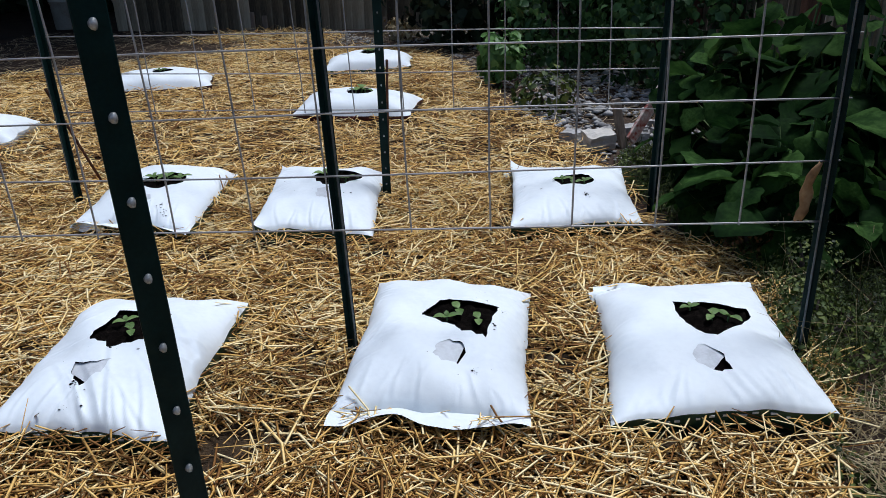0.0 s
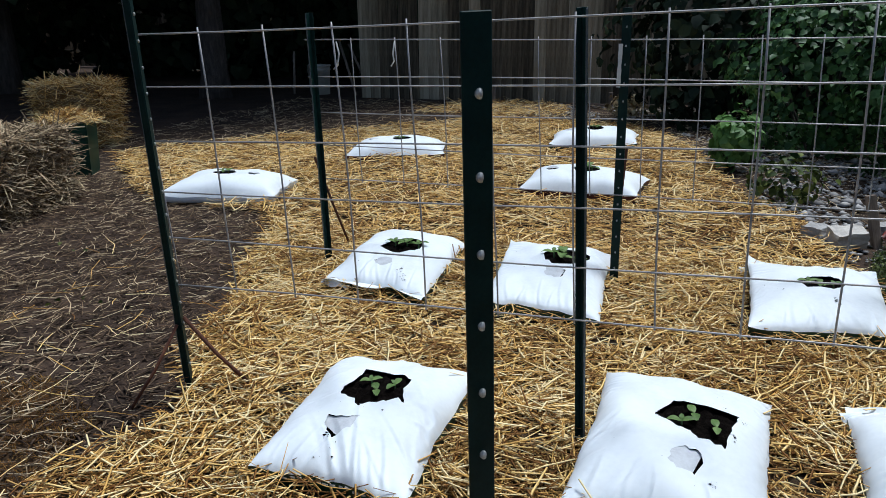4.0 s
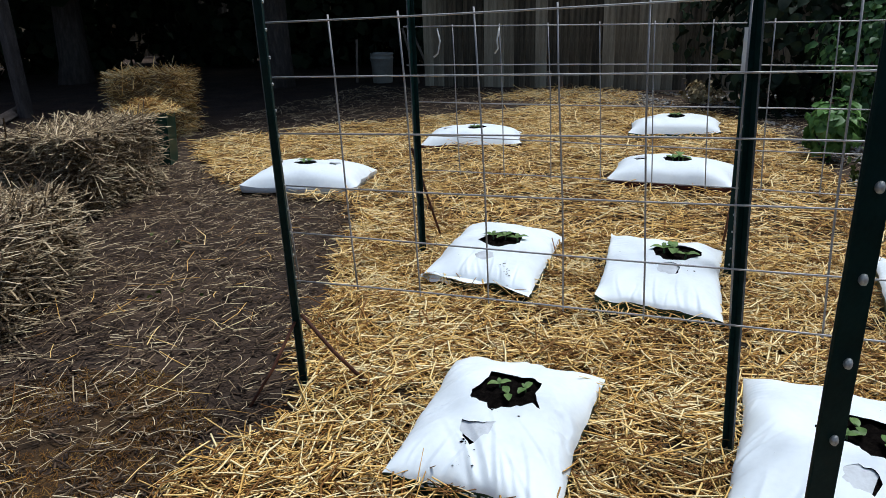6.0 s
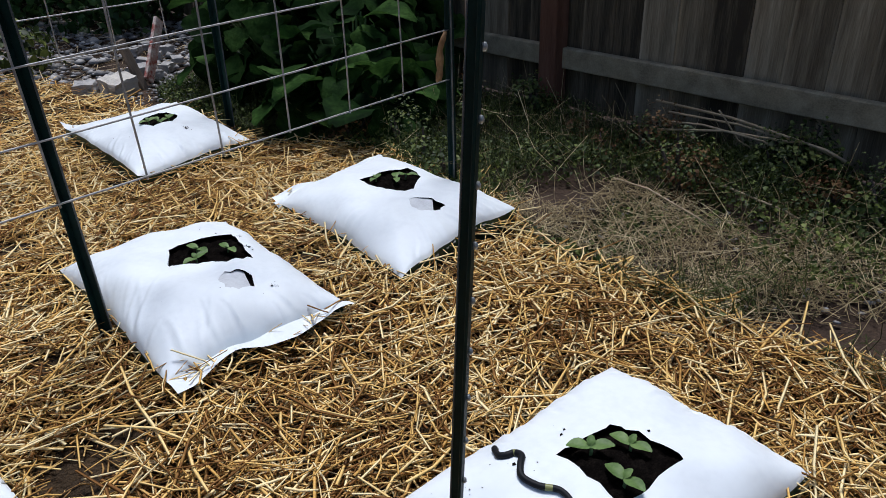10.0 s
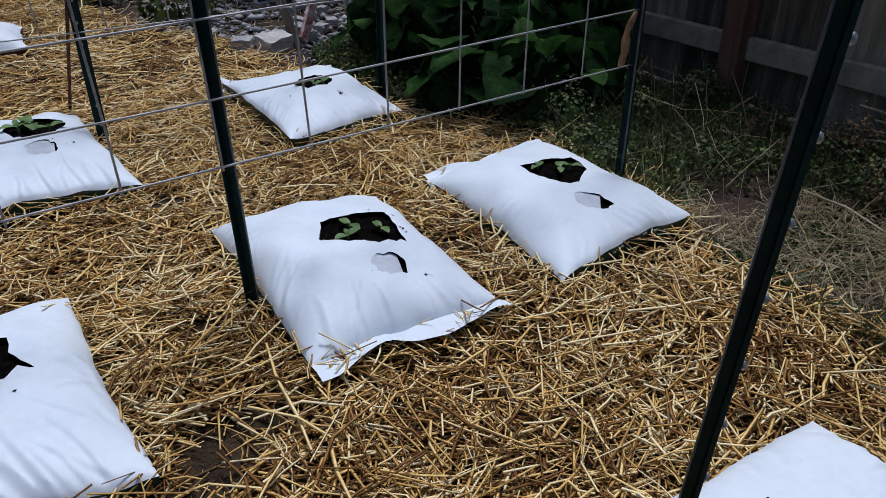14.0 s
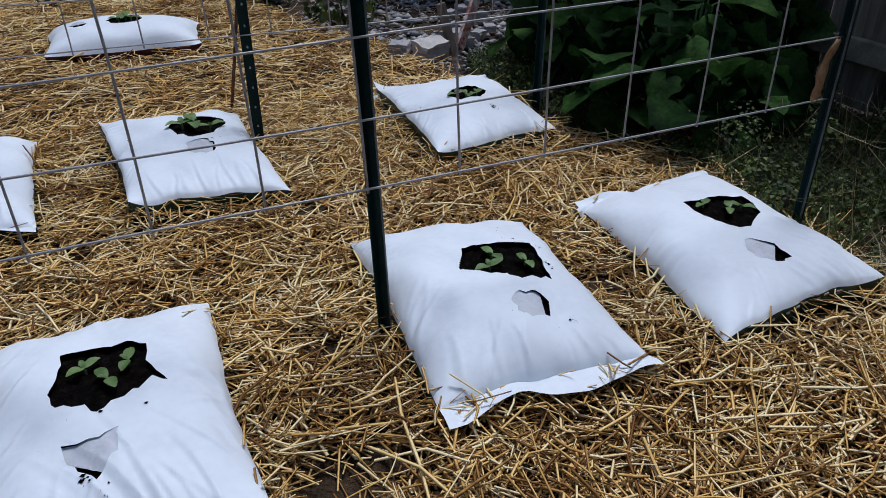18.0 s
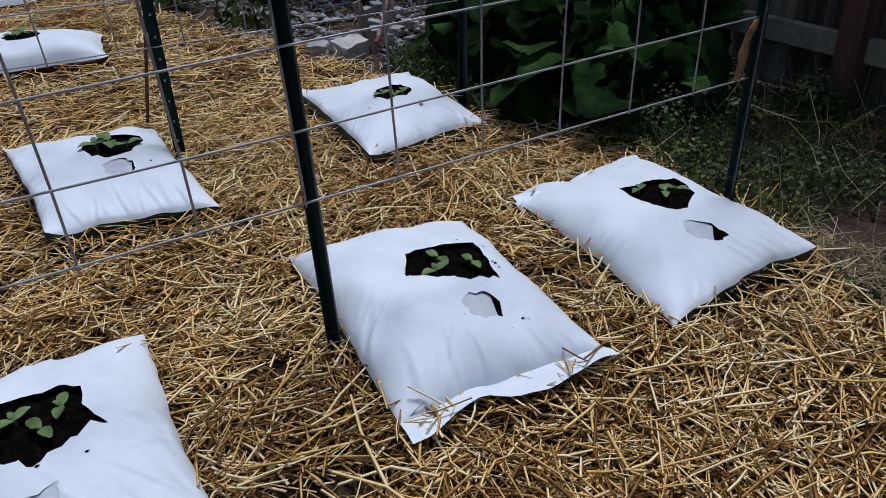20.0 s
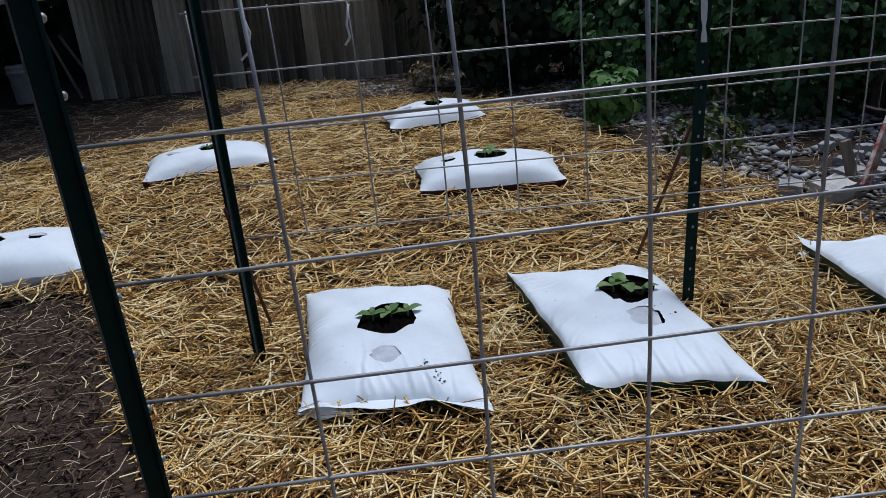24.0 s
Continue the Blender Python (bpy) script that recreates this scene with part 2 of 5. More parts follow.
def add_tube(bm, points, radii, sides=8, caps=True):
    """A tapered tube along points."""
    rings = []
    pts = [Vector(p) for p in points]
    for i, p in enumerate(pts):
        d = (pts[min(i + 1, len(pts) - 1)] - pts[max(i - 1, 0)]).normalized()
        u = d.orthogonal().normalized() if not rings else (u - d * u.dot(d)).normalized()
        w = d.cross(u)
        r = radii[i] if hasattr(radii, "__len__") else radii
        rings.append([bm.verts.new(p + (u * math.cos(a) + w * math.sin(a)) * r) for a in (2 * math.pi * k / sides for k in range(sides))])
    for a, b in zip(rings, rings[1:]):
        for k in range(sides):
            bm.faces.new((a[k], a[(k + 1) % sides], b[(k + 1) % sides], b[k]))
    if caps:
        bm.faces.new(rings[0][::-1])
        bm.faces.new(rings[-1])


def lean(x, y, dx, dy, turn=0.0):
    """A pose at the ground that leans by dx, dy metres in each metre of height."""
    up = Vector((0, 0, 1)).rotation_difference(Vector((dx, dy, 1))).to_matrix().to_4x4()
    return Matrix.Translation((x, y, 0)) @ up @ pose(0, 0, 0, 0, 0, turn)


def inside(px, py, poly):
    """Which of the points lie in a polygon."""
    r = np.zeros(len(px), bool)
    for (x1, y1), (x2, y2) in zip(poly, poly[1:] + poly[:1]):
        c = (y1 > py) != (y2 > py)
        with np.errstate(divide="ignore", invalid="ignore"):
            r ^= c & (px < (x2 - x1) * (py - y1) / (y2 - y1 + 1e-12) + x1)
    return r


def bumps(x, y, f, seed=0.0):
    """Smooth unevenness made of a few crossing waves, about -1 to 1."""
    return (np.sin(x * f + 1.3 * np.sin(y * f * 0.7 + seed) + seed) + np.sin(y * f * 1.13 + 1.7 * np.sin(x * f * 0.6 + 2 * seed) + 1.1)
            + np.sin((x + y) * f * 0.61 + seed * 3)) / 3


def height(x, y):
    """The top of the ground or of its cover."""
    return 0.012 * bumps(x, y, 3.1, 0.7) + 0.009 * bumps(x, y, 9.0, 2.1)


def straws(name, xs, ys, zs, lengths, widths, mat, tilt=0.16, seed=1, yaw=None, bend=0.12):
    """Loose stalks, each a bent, flattened tube of its own."""
    g = np.random.default_rng(seed)
    n = len(xs)
    a = g.uniform(0, 2 * np.pi, n) if yaw is None else yaw + g.normal(0, 1.0, n)
    e = g.normal(0, tilt, n)
    d = np.stack([np.cos(a) * np.cos(e), np.sin(a) * np.cos(e), np.sin(e)], 1)
    s = np.stack([-np.sin(a), np.cos(a), np.zeros(n)], 1)
    u = np.cross(d, s)
    c = np.stack([xs, ys, zs], 1)
    k = g.normal(0, bend, n)[:, None] * lengths[:, None]
    verts = np.zeros((n, 9, 3), np.float32)
    for i, q in enumerate((-0.5, 0.0, 0.5)):
        mid = c + d * (q * lengths)[:, None] + (s * k if i == 1 else 0)
        w = (widths * (1.0 if i < 2 else 0.75))[:, None]
        verts[:, i * 3] = mid + s * w * 0.5 - u * w * 0.12
        verts[:, i * 3 + 1] = mid - s * w * 0.5 - u * w * 0.12
        verts[:, i * 3 + 2] = mid + u * w * 0.18 + s * w * 0.15
    f = []
    for i in (0, 3):
        for p, q in ((0, 1), (1, 2), (2, 0)):
            f.append((i + p, i + q, i + 3 + q, i + 3 + p))
    faces = (np.array(f)[None] + 9 * np.arange(n)[:, None, None]).reshape(-1, 4)
    return mesh_of(name, verts.reshape(-1, 3), faces, mat)


def leaves(name, centres, normals, sizes, mat, seed=3, ratio=0.6, droop=0.25):
    """Small folded leaves, each of six faces."""
    g = np.random.default_rng(seed)
    n = len(centres)
    nn = normals / (np.linalg.norm(normals, axis=1, keepdims=True) + 1e-9)
    t = g.normal(0, 1, (n, 3))
    t -= nn * (t * nn).sum(1, keepdims=True)
    t /= np.linalg.norm(t, axis=1, keepdims=True) + 1e-9
    b = np.cross(nn, t)
    out = np.zeros((n, 8, 3), np.float32)
    shape = [(-0.5, 0, 0), (-0.15, 0.42, 0.10), (0.22, 0.34, 0.08), (0.55, 0, -droop), (0.22, -0.34, 0.08), (-0.15, -0.42, 0.10), (-0.12, 0, 0), (0.24, 0, -droop * 0.4)]
    for i, (p, q, r) in enumerate(shape):
        out[:, i] = centres + sizes[:, None] * (t * p + b * q * ratio / 0.6 + nn * r)
    f = np.array([(0, 6, 1), (1, 6, 7), (1, 7, 2), (2, 7, 3), (0, 5, 6), (5, 7, 6), (5, 4, 7), (4, 3, 7)])
    faces = (f[None] + 8 * np.arange(n)[:, None, None]).reshape(-1, 3)
    return mesh_of(name, out.reshape(-1, 3), faces, mat)


def box_mesh(name, sx, sy, sz, mat, bevel=0.004):
    bm = bmesh.new()
    add_box(bm, (-sx / 2, -sy / 2, 0), (sx / 2, sy / 2, sz), bevel)
    return bm_mesh(name, bm, mat, False)


# ---- ground ----
def grid_sheet(name, x0, x1, y0, y1, step, z, mat, keep=None):
    nx, ny = int((x1 - x0) / step) + 1, int((y1 - y0) / step) + 1
    gx, gy = np.meshgrid(np.linspace(x0, x1, nx), np.linspace(y0, y1, ny))
    v = np.stack([gx.ravel(), gy.ravel(), z(gx.ravel(), gy.ravel())], 1)
    i = (np.arange(ny - 1)[:, None] * nx + np.arange(nx - 1)).ravel()
    f = np.stack([i, i + 1, i + nx + 1, i + nx], 1)
    if keep is not None:
        c = v[f].mean(1)
        f = f[keep(c[:, 0], c[:, 1])]
        used, inv = np.unique(f, return_inverse=True)
        v, f = v[used], inv.reshape(-1, 4)
    return mesh_of(name, v, f, mat, True)


def far_ground():
    """One sheet to the horizon, finer near the garden."""
    e = np.concatenate([-np.geomspace(14, 1500, 10)[::-1], np.linspace(-12, 12, 97), np.geomspace(14, 1500, 10)])
    gx, gy = np.meshgrid(e, e + 4)
    x, y = gx.ravel(), gy.ravel()
    z = -0.035 + np.where(np.hypot(x, y) < 14, height(x, y), 0)
    n = len(e)
    i = (np.arange(n - 1)[:, None] * n + np.arange(n - 1)).ravel()
    return mesh_of("ground", np.stack([x, y, z], 1), np.stack([i, i + 1, i + n + 1, i + n], 1), M_SOIL, True)


tagged(new("ground", far_ground()), "dark bare soil of a back garden", "ground", kind="structure")

MULCH = [(-1.6, -0.8), (-1.45, 0.6), (-1.23, 1.3), (-1.27, 1.5), (-1.16, 1.8), (-1.42, 2.28), (-1.5, 2.6), (-1.68, 3.1), (-1.9, 3.5), (-2.2, 3.95), (-2.95, 4.0),
         (-3.7, 4.5), (-4.5, 5.3), (-3.5, 6.6), (-1.9, 8.2), (-0.4, 8.0), (0.2, 6.9), (0.45, 5.4), (0.9, 4.4), (0.95, 3.6), (1.0, 3.1), (1.14, 2.83), (1.29, 2.42),
         (1.25, 1.9), (1.16, 1.64), (1.10, 1.45), (1.13, 1.16), (1.14, 0.87), (1.17, 0.66), (1.18, 0.2), (1.1, -0.8)]
BAGS = {}


def in_mulch(x, y):
    w = 0.07
    return inside(x + w * bumps(x, y, 7.0, 1.0), y + w * bumps(x, y, 8.0, 2.0), MULCH)


def in_bag(x, y, grow=0.0):
    r = np.zeros(len(x), bool)
    for q in BAGS.values():
        cx, cy = sum(p[0] for p in q) / 4, sum(p[1] for p in q) / 4
        r |= inside(x, y, [(cx + (p[0] - cx) * (1 + grow), cy + (p[1] - cy) * (1 + grow)) for p in q])
    return r


BAGS["f1"] = [(-0.745, 1.595), (-0.31, 1.572), (-0.332, 2.24), (-0.797, 2.205)]
BAGS["f2"] = [(0.018, 1.695), (0.474, 1.675), (0.513, 2.31), (0.044, 2.38)]
BAGS["f3"] = [(0.648, 1.655), (1.158, 1.703), (1.18, 2.35), (0.703, 2.325)]
BAGS["m1"] = [(-1.205, 2.87), (-0.722, 2.8), (-0.765, 3.53), (-1.265, 3.62)]
BAGS["m2"] = [(-0.48, 2.795), (-0.028, 2.75), (-0.07, 3.545), (-0.56, 3.56)]
BAGS["m3"] = [(0.469, 2.815), (0.968, 2.912), (1.0, 3.54), (0.495, 3.56)]
BAGS["b0"] = [(-2.97, 3.965), (-2.215, 4.13), (-2.33, 4.62), (-3.06, 4.5)]
BAGS["b1"] = [(-2.41, 5.51), (-1.655, 5.77), (-1.8, 6.25), (-2.53, 6.03)]
BAGS["b2"] = [(-0.808, 4.775), (-0.07, 4.745), (-0.03, 5.24), (-0.82, 5.28)]
BAGS["b3"] = [(-0.945, 6.42), (-0.232, 6.62), (-0.26, 7.12), (-1.0, 6.95)]
BAGS["s"] = [(0.072, 0.655), (0.687, 0.632), (0.703, 1.052), (0.08, 1.103)]

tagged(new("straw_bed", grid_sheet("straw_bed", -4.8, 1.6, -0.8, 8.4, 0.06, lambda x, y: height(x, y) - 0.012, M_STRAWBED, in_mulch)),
       "trodden layer of old straw, darkened for shade between the stalks", "mulch", kind="stuff")


def scatter(n, x0, x1, y0, y1, seed, keep):
    g = np.random.default_rng(seed)
    x, y = g.uniform(x0, x1, n), g.uniform(y0, y1, n)
    k = keep(x, y)
    return x[k], y[k], g


def straw_cover(name, n, x0, x1, y0, y1, seed, keep, mat, lo, hi, w, up, tilt, label):
    x, y, g = scatter(n, x0, x1, y0, y1, seed, keep)
    k = len(x)
    z = height(x, y) + up[0] + (up[1] - up[0]) * g.random(k) ** 1.6
    l = lo + (hi - lo) * g.random(k) ** 2.0
    tagged(new(name, straws(name, x, y, z, l, g.uniform(*w, k), mat, tilt, seed, 2.2 * bumps(x, y, 2.3, seed) + 0.9, 0.09)), label, "straw", kind="stuff")


FRONTS = [[(0.74, 1.68), (1.15, 1.72), (1.15, 1.675), (0.74, 1.63)], [(-0.66, 1.60), (-0.31, 1.585), (-0.31, 1.56), (-0.66, 1.575)], [(-0.46, 2.80), (-0.05, 2.77), (-0.05, 2.735), (-0.46, 2.765)],
          [(-0.49, 2.80), (-0.55, 3.5), (-0.60, 3.5), (-0.525, 2.80)], [(0.47, 2.84), (0.49, 3.5), (0.455, 3.5), (0.435, 2.84)], [(0.06, 0.66), (0.66, 0.64), (0.66, 0.61), (0.06, 0.625)]]
HOLLOWS = [(-0.20, 1.62, 0.085), (-0.10, 1.66, 0.05), (-0.27, 1.53, 0.05), (-0.64, 2.66, 0.05), (0.56, 1.98, 0.05), (0.02, 2.66, 0.05), (0.56, 2.6, 0.05), (-0.12, 2.0, 0.05), (0.05, 3.2, 0.05), (0.50, 1.62, 0.04), (-0.86, 2.0, 0.05)]


def clear(x, y):
    r = in_mulch(x, y) & ~in_bag(x, y, -0.02)
    for q in FRONTS:
        r &= ~inside(x + 0.012 * bumps(x, y, 40, 2.0), y + 0.012 * bumps(x, y, 40, 1.0), q)
    for hx, hy, hr in HOLLOWS:
        r &= np.hypot(x - hx, y - hy) + 0.02 * bumps(x, y, 30, hx) > hr
    return r


straw_cover("straw_mulch", 46000, -2.2, 1.5, -0.8, 3.7, 10, clear, M_STRAWDARK, 0.05, 0.20, (0.003, 0.007), (-0.016, 0.008), 0.10, "darker brown straw under the fresh straw")
straw_cover("straw_mulch", 26000, -2.2, 1.5, -0.8, 3.7, 16, clear, M_STRAW, 0.015, 0.07, (0.002, 0.006), (-0.004, 0.032), 0.25, "short golden straw bits between the bags")
straw_cover("straw_mulch", 50000, -2.2, 1.5, -0.8, 3.7, 11, clear, M_STRAW, 0.05, 0.23, (0.0025, 0.0082), (-0.004, 0.040), 0.19, "loose golden straw mulch spread between the bags")
straw_cover("straw_mulch", 26000, -4.6, 1.2, 3.6, 8.4, 9, clear, M_STRAWDARK, 0.06, 0.24, (0.004, 0.008), (-0.014, 0.012), 0.10, "darker brown straw at the back of the plot")
straw_cover("straw_mulch", 24000, -4.6, 1.2, 3.6, 8.4, 12, clear, M_STRAW, 0.06, 0.28, (0.004, 0.010), (-0.006, 0.040), 0.17, "loose golden straw mulch at the back of the plot")
straw_cover("straw_wisps", 150, -0.34, -0.02, 1.46, 1.74, 21, lambda x, y: (np.hypot(x + 0.18, y - 1.61) < 0.13) & ~in_bag(x, y, 0.01), M_STRAWDARK, 0.03, 0.12, (0.002, 0.005), (-0.02, 0.004), 0.15, "darker straw in a hollow between the bags")
BACK_PATCH = [(-2.9, 8.5), (-1.9, 8.3), (-1.2, 8.7), (-1.3, 9.4), (-2.2, 9.6), (-2.8, 9.3)]
straw_cover("straw_mulch", 1800, -3.0, -1.1, 8.2, 9.7, 20, lambda x, y: inside(x + 0.15 * bumps(x, y, 6, 1), y + 0.15 * bumps(x, y, 5, 2), BACK_PATCH), M_STRAW, 0.08, 0.28, (0.004, 0.010), (-0.02, 0.05), 0.2, "heap of golden straw by the back fence")
PATH_AREA = [(-1.5, 0.2), (-1.2, 1.3), (-1.1, 1.8), (-1.5, 2.45), (-1.85, 3.2), (-1.9, 3.9), (-2.9, 4.3), (-3.9, 4.6), (-4.6, 4.4), (-4.4, 2.0), (-3.6, 0.2)]
MOSSY = [(-2.5, 0.3), (-1.5, 0.3), (-1.25, 1.3), (-1.35, 1.75), (-1.75, 1.95), (-2.2, 1.6), (-2.5, 1.0)]
tagged(new("moss", grid_sheet("moss", -2.6, -1.1, 0.2, 2.1, 0.05, lambda x, y: height(x, y) - 0.03 + 0.006 * bumps(x, y, 40, 1), M_MOSS,
                              lambda x, y: inside(x + 0.06 * bumps(x, y, 9, 1), y + 0.06 * bumps(x, y, 8, 2), MOSSY))), "patch of brown moss on the path", "moss", kind="stuff")


def littered(x, y):
    return inside(x, y, PATH_AREA) & ~(inside(x, y, MOSSY) & (bumps(x, y, 9, 4) + 0.5 * bumps(x, y, 31, 4) > 0.4))


straw_cover("bark_litter", 26000, -4.6, -1.0, 0.2, 4.6, 13, littered, M_BARK, 0.02, 0.09, (0.003, 0.009),
            (-0.03, -0.005), 0.2, "dark damp bark and rotted straw litter")
straw_cover("old_straw", 10000, -4.6, -1.0, 0.2, 4.6, 14, littered, M_OLDSTRAW, 0.03, 0.14, (0.002, 0.004),
            (-0.015, 0.008), 0.15, "grey weathered straw scattered over the path")
x, y, g = scatter(30000, -2.6, -1.1, 0.2, 2.1, 17, lambda x, y: inside(x + 0.06 * bumps(x, y, 9, 1), y + 0.06 * bumps(x, y, 8, 2), MOSSY) & (bumps(x, y, 13, 2) > -0.45))
n = len(x)
tagged(new("moss_tufts", straws("moss_tufts", x, y, height(x, y) - 0.024 + 0.008 * g.random(n), g.uniform(0.008, 0.026, n), g.uniform(0.0012, 0.003, n), M_MOSSTIP, 0.7, 18)),
       "rusty brown tufts of moss on the path", "moss", kind="stuff")
straw_cover("old_straw", 700, -2.6, -1.1, 0.2, 2.1, 19, lambda x, y: inside(x, y, MOSSY), M_OLDSTRAW, 0.03, 0.16, (0.002, 0.005), (-0.018, 0.004), 0.15, "pale straw strewn over the moss")
straw_cover("straw_wisps", 160, -2.6, -1.0, 0.2, 4.0, 15, lambda x, y: inside(x, y, PATH_AREA), M_STRAW, 0.06, 0.24, (0.003, 0.005),
            (0.0, 0.012), 0.12, "stray golden stalks on the path")


# ---- grow bags ----
def profile(s):
    return (1 - np.abs(2 * s - 1) ** 3.4) ** 0.62


FANS = {"f1": [(0.5, 0.0, 0.45, 0.0, 8, 118, 0.27), (0.95, 0.1, 0.05, 0.4, 5, 125, 0.2), (0.0, 0.1, 0.0, 0.5, 5, 50, 0.18), (0.1, 0.0, 0.3, 0.0, 4, 75, 0.12)],
        "f2": [(0.0, 0.1, 0.0, 0.5, 8, 58, 0.20), (0.1, 0.0, 0.4, 0.0, 6, 80, 0.14), (0.0, 0.75, 0.0, 0.2, 4, 5, 0.10), (0.65, 0.0, 0.35, 0.0, 5, 110, 0.10)],
        "f3": [(0.55, 0.0, 0.42, 0.0, 8, 122, 0.22), (0.1, 0.0, 0.35, 0.0, 6, 80, 0.12), (0.97, 0.05, 0.03, 0.4, 4, 150, 0.14)],
        "m1": [(0.3, 0.0, 0.6, 0.0, 8, 100, 0.2), (0.0, 0.1, 0.0, 0.4, 4, 45, 0.15)],
        "m2": [(0.2, 0.0, 0.7, 0.0, 8, 95, 0.17), (0.0, 0.05, 0.0, 0.4, 5, 50, 0.15)],
        "m3": [(0.2, 0.0, 0.7, 0.0, 8, 95, 0.16), (0.0, 0.05, 0.0, 0.4, 5, 50, 0.15)],
        "s": [(0.0, 0.1, 0.0, 0.5, 6, 25, 0.12), (0.3, 1.0, 0.6, 0.0, 5, 265, 0.08), (1.0, 0.1, 0.0, 0.8, 6, 180, 0.10)]}

# how far the left, front and right edges stand off the straw
RIMS = {"f1": (0.0, 0.004, 0.0), "f3": (0.0, 0.018, 0.010), "m1": (0.0, 0.006, 0.0), "m2": (0.032, 0.014, 0.0), "m3": (0.026, 0.008, 0.0),
        "b0": (0.0, -0.016, 0.0), "b1": (0.0, -0.010, 0.0), "b2": (0.0, -0.012, 0.0), "b3": (0.0, -0.016, 0.0)}


class Bag:
    """A pillow of plastic film laid over four corners, with openings cut in its top."""

    def __init__(self, corners, high, seed, fans=(), rim=(0, 0, 0), pinch=0.05):
        self.c = [np.array(p) for p in corners]
        self.high, self.seed, self.pinch, self.fans, self.rim, self.lines = high, seed, pinch, fans, rim, None

    def creases(self, wide, deep):
        """Straight gathers in the film: foot, run, height, width; fans named for the bag and a few of chance."""
        if self.lines is None:
            g = np.random.default_rng(int(self.seed * 100))
            self.lines = []
            fans = list(self.fans) + [(g.choice([0.0, 1.0]), 0.1, 0.0, 0.35, 4, g.uniform(35, 145), 0.14), (g.uniform(0.2, 0.4), 1.0, 0.4, 0.0, 4, 270, 0.10),
                                      (1.0, g.uniform(0.3, 0.7), 0.0, 0.25, 4, g.uniform(150, 200), 0.10), (0.0, g.uniform(0.3, 0.7), 0.0, 0.25, 4, g.uniform(-20, 40), 0.10)]
            for u0, v0, du, dv, n, angle, long in fans:
                for k in range(n):
                    s = (k + g.uniform(0.1, 0.9)) / n
                    a = math.radians(angle + g.normal(0, 9))
                    r = long * g.uniform(0.5, 1.25)
                    self.lines.append(((u0 + du * s) * wide, (v0 + dv * s) * deep, r * math.cos(a), r * math.sin(a), 0.0055 * g.uniform(0.4, 1.2), g.uniform(0.004, 0.009)))
        return self.lines

    def edge(self, u, v):
        """The height of the seam, lifted along the sides where the printed underside shows."""
        left, front, right = self.rim
        return 0.036 + left * np.exp(-u / 0.07) + front * np.exp(-v / 0.07) * np.sin(np.pi * np.clip(u, 0, 1)) ** 0.4 + right * np.exp(-(1 - u) / 0.07) + 0.004 * np.sin(u * 19 + self.seed) * np.sin(v * 17 + self.seed)

    def at(self, u, v, lift=0.0):
        near_u, near_v = np.abs(2 * u - 1) ** 5, np.abs(2 * v - 1) ** 5
        wob_u = 0.007 * np.sin(v * 9 + self.seed) + 0.003 * np.sin(v * 37 + 3 * self.seed)
        wob_v = 0.008 * np.sin(u * 11 + 2 * self.seed) + 0.004 * np.sin(u * 33 + self.seed)
        uu = 0.5 + (u - 0.5) * (1 - self.pinch * np.sin(np.pi * v)) + wob_u * near_u * np.sin(np.pi * np.clip(v, 0, 1))
        vv = 0.5 + (v - 0.5) * (1 - self.pinch * np.sin(np.pi * u)) + wob_v * near_v * np.sin(np.pi * np.clip(u, 0, 1))
        bl, br, tr, tl = self.c
        uu, vv = np.asarray(uu)[..., None], np.asarray(vv)[..., None]
        p = bl * (1 - uu) * (1 - vv) + br * uu * (1 - vv) + tr * uu * vv + tl * (1 - uu) * vv
        a, b = profile(np.clip(u, 0, 1)), profile(np.clip(v, 0, 1))
        s = self.seed
        sag = 0.007 * np.sin(u * 5.1 + s) * np.sin(v * 6.3 + 2 * s) + 0.004 * np.sin(u * 11 + v * 7 + s)
        wide = np.hypot(*(self.c[1] - self.c[0]))
        deep = np.hypot(*(self.c[3] - self.c[0]))
        x, y, fold = u * wide, v * deep, 0.0
        for ax, ay, cx, cy, amp, w in self.creases(wide, deep):
            d = (x - ax) * -cy + (y - ay) * cx
            n = math.hypot(cx, cy)
            d, t = d / n, ((x - ax) * cx + (y - ay) * cy) / (n * n)
            d = d + 0.006 * np.sin(t * 4 + amp * 900)
            fade = np.clip((t + 0.15) * 5, 0, 1) * np.clip(1 - t, 0, 1)
            w = w * (1.35 - 0.6 * np.clip(t, 0, 1))
            fold = fold + amp * fade * (np.exp(-np.abs(d) / w) - 0.75 * np.exp(-((d - 1.7 * w) / w) ** 2))
        fold = fold * np.clip(a * b * 2.5, 0.12, 1)
        z = self.edge(u, v) + (self.high - 0.036) * a * b + fold + sag * a * b + lift
        return np.stack([p[..., 0], p[..., 1], z], -1)


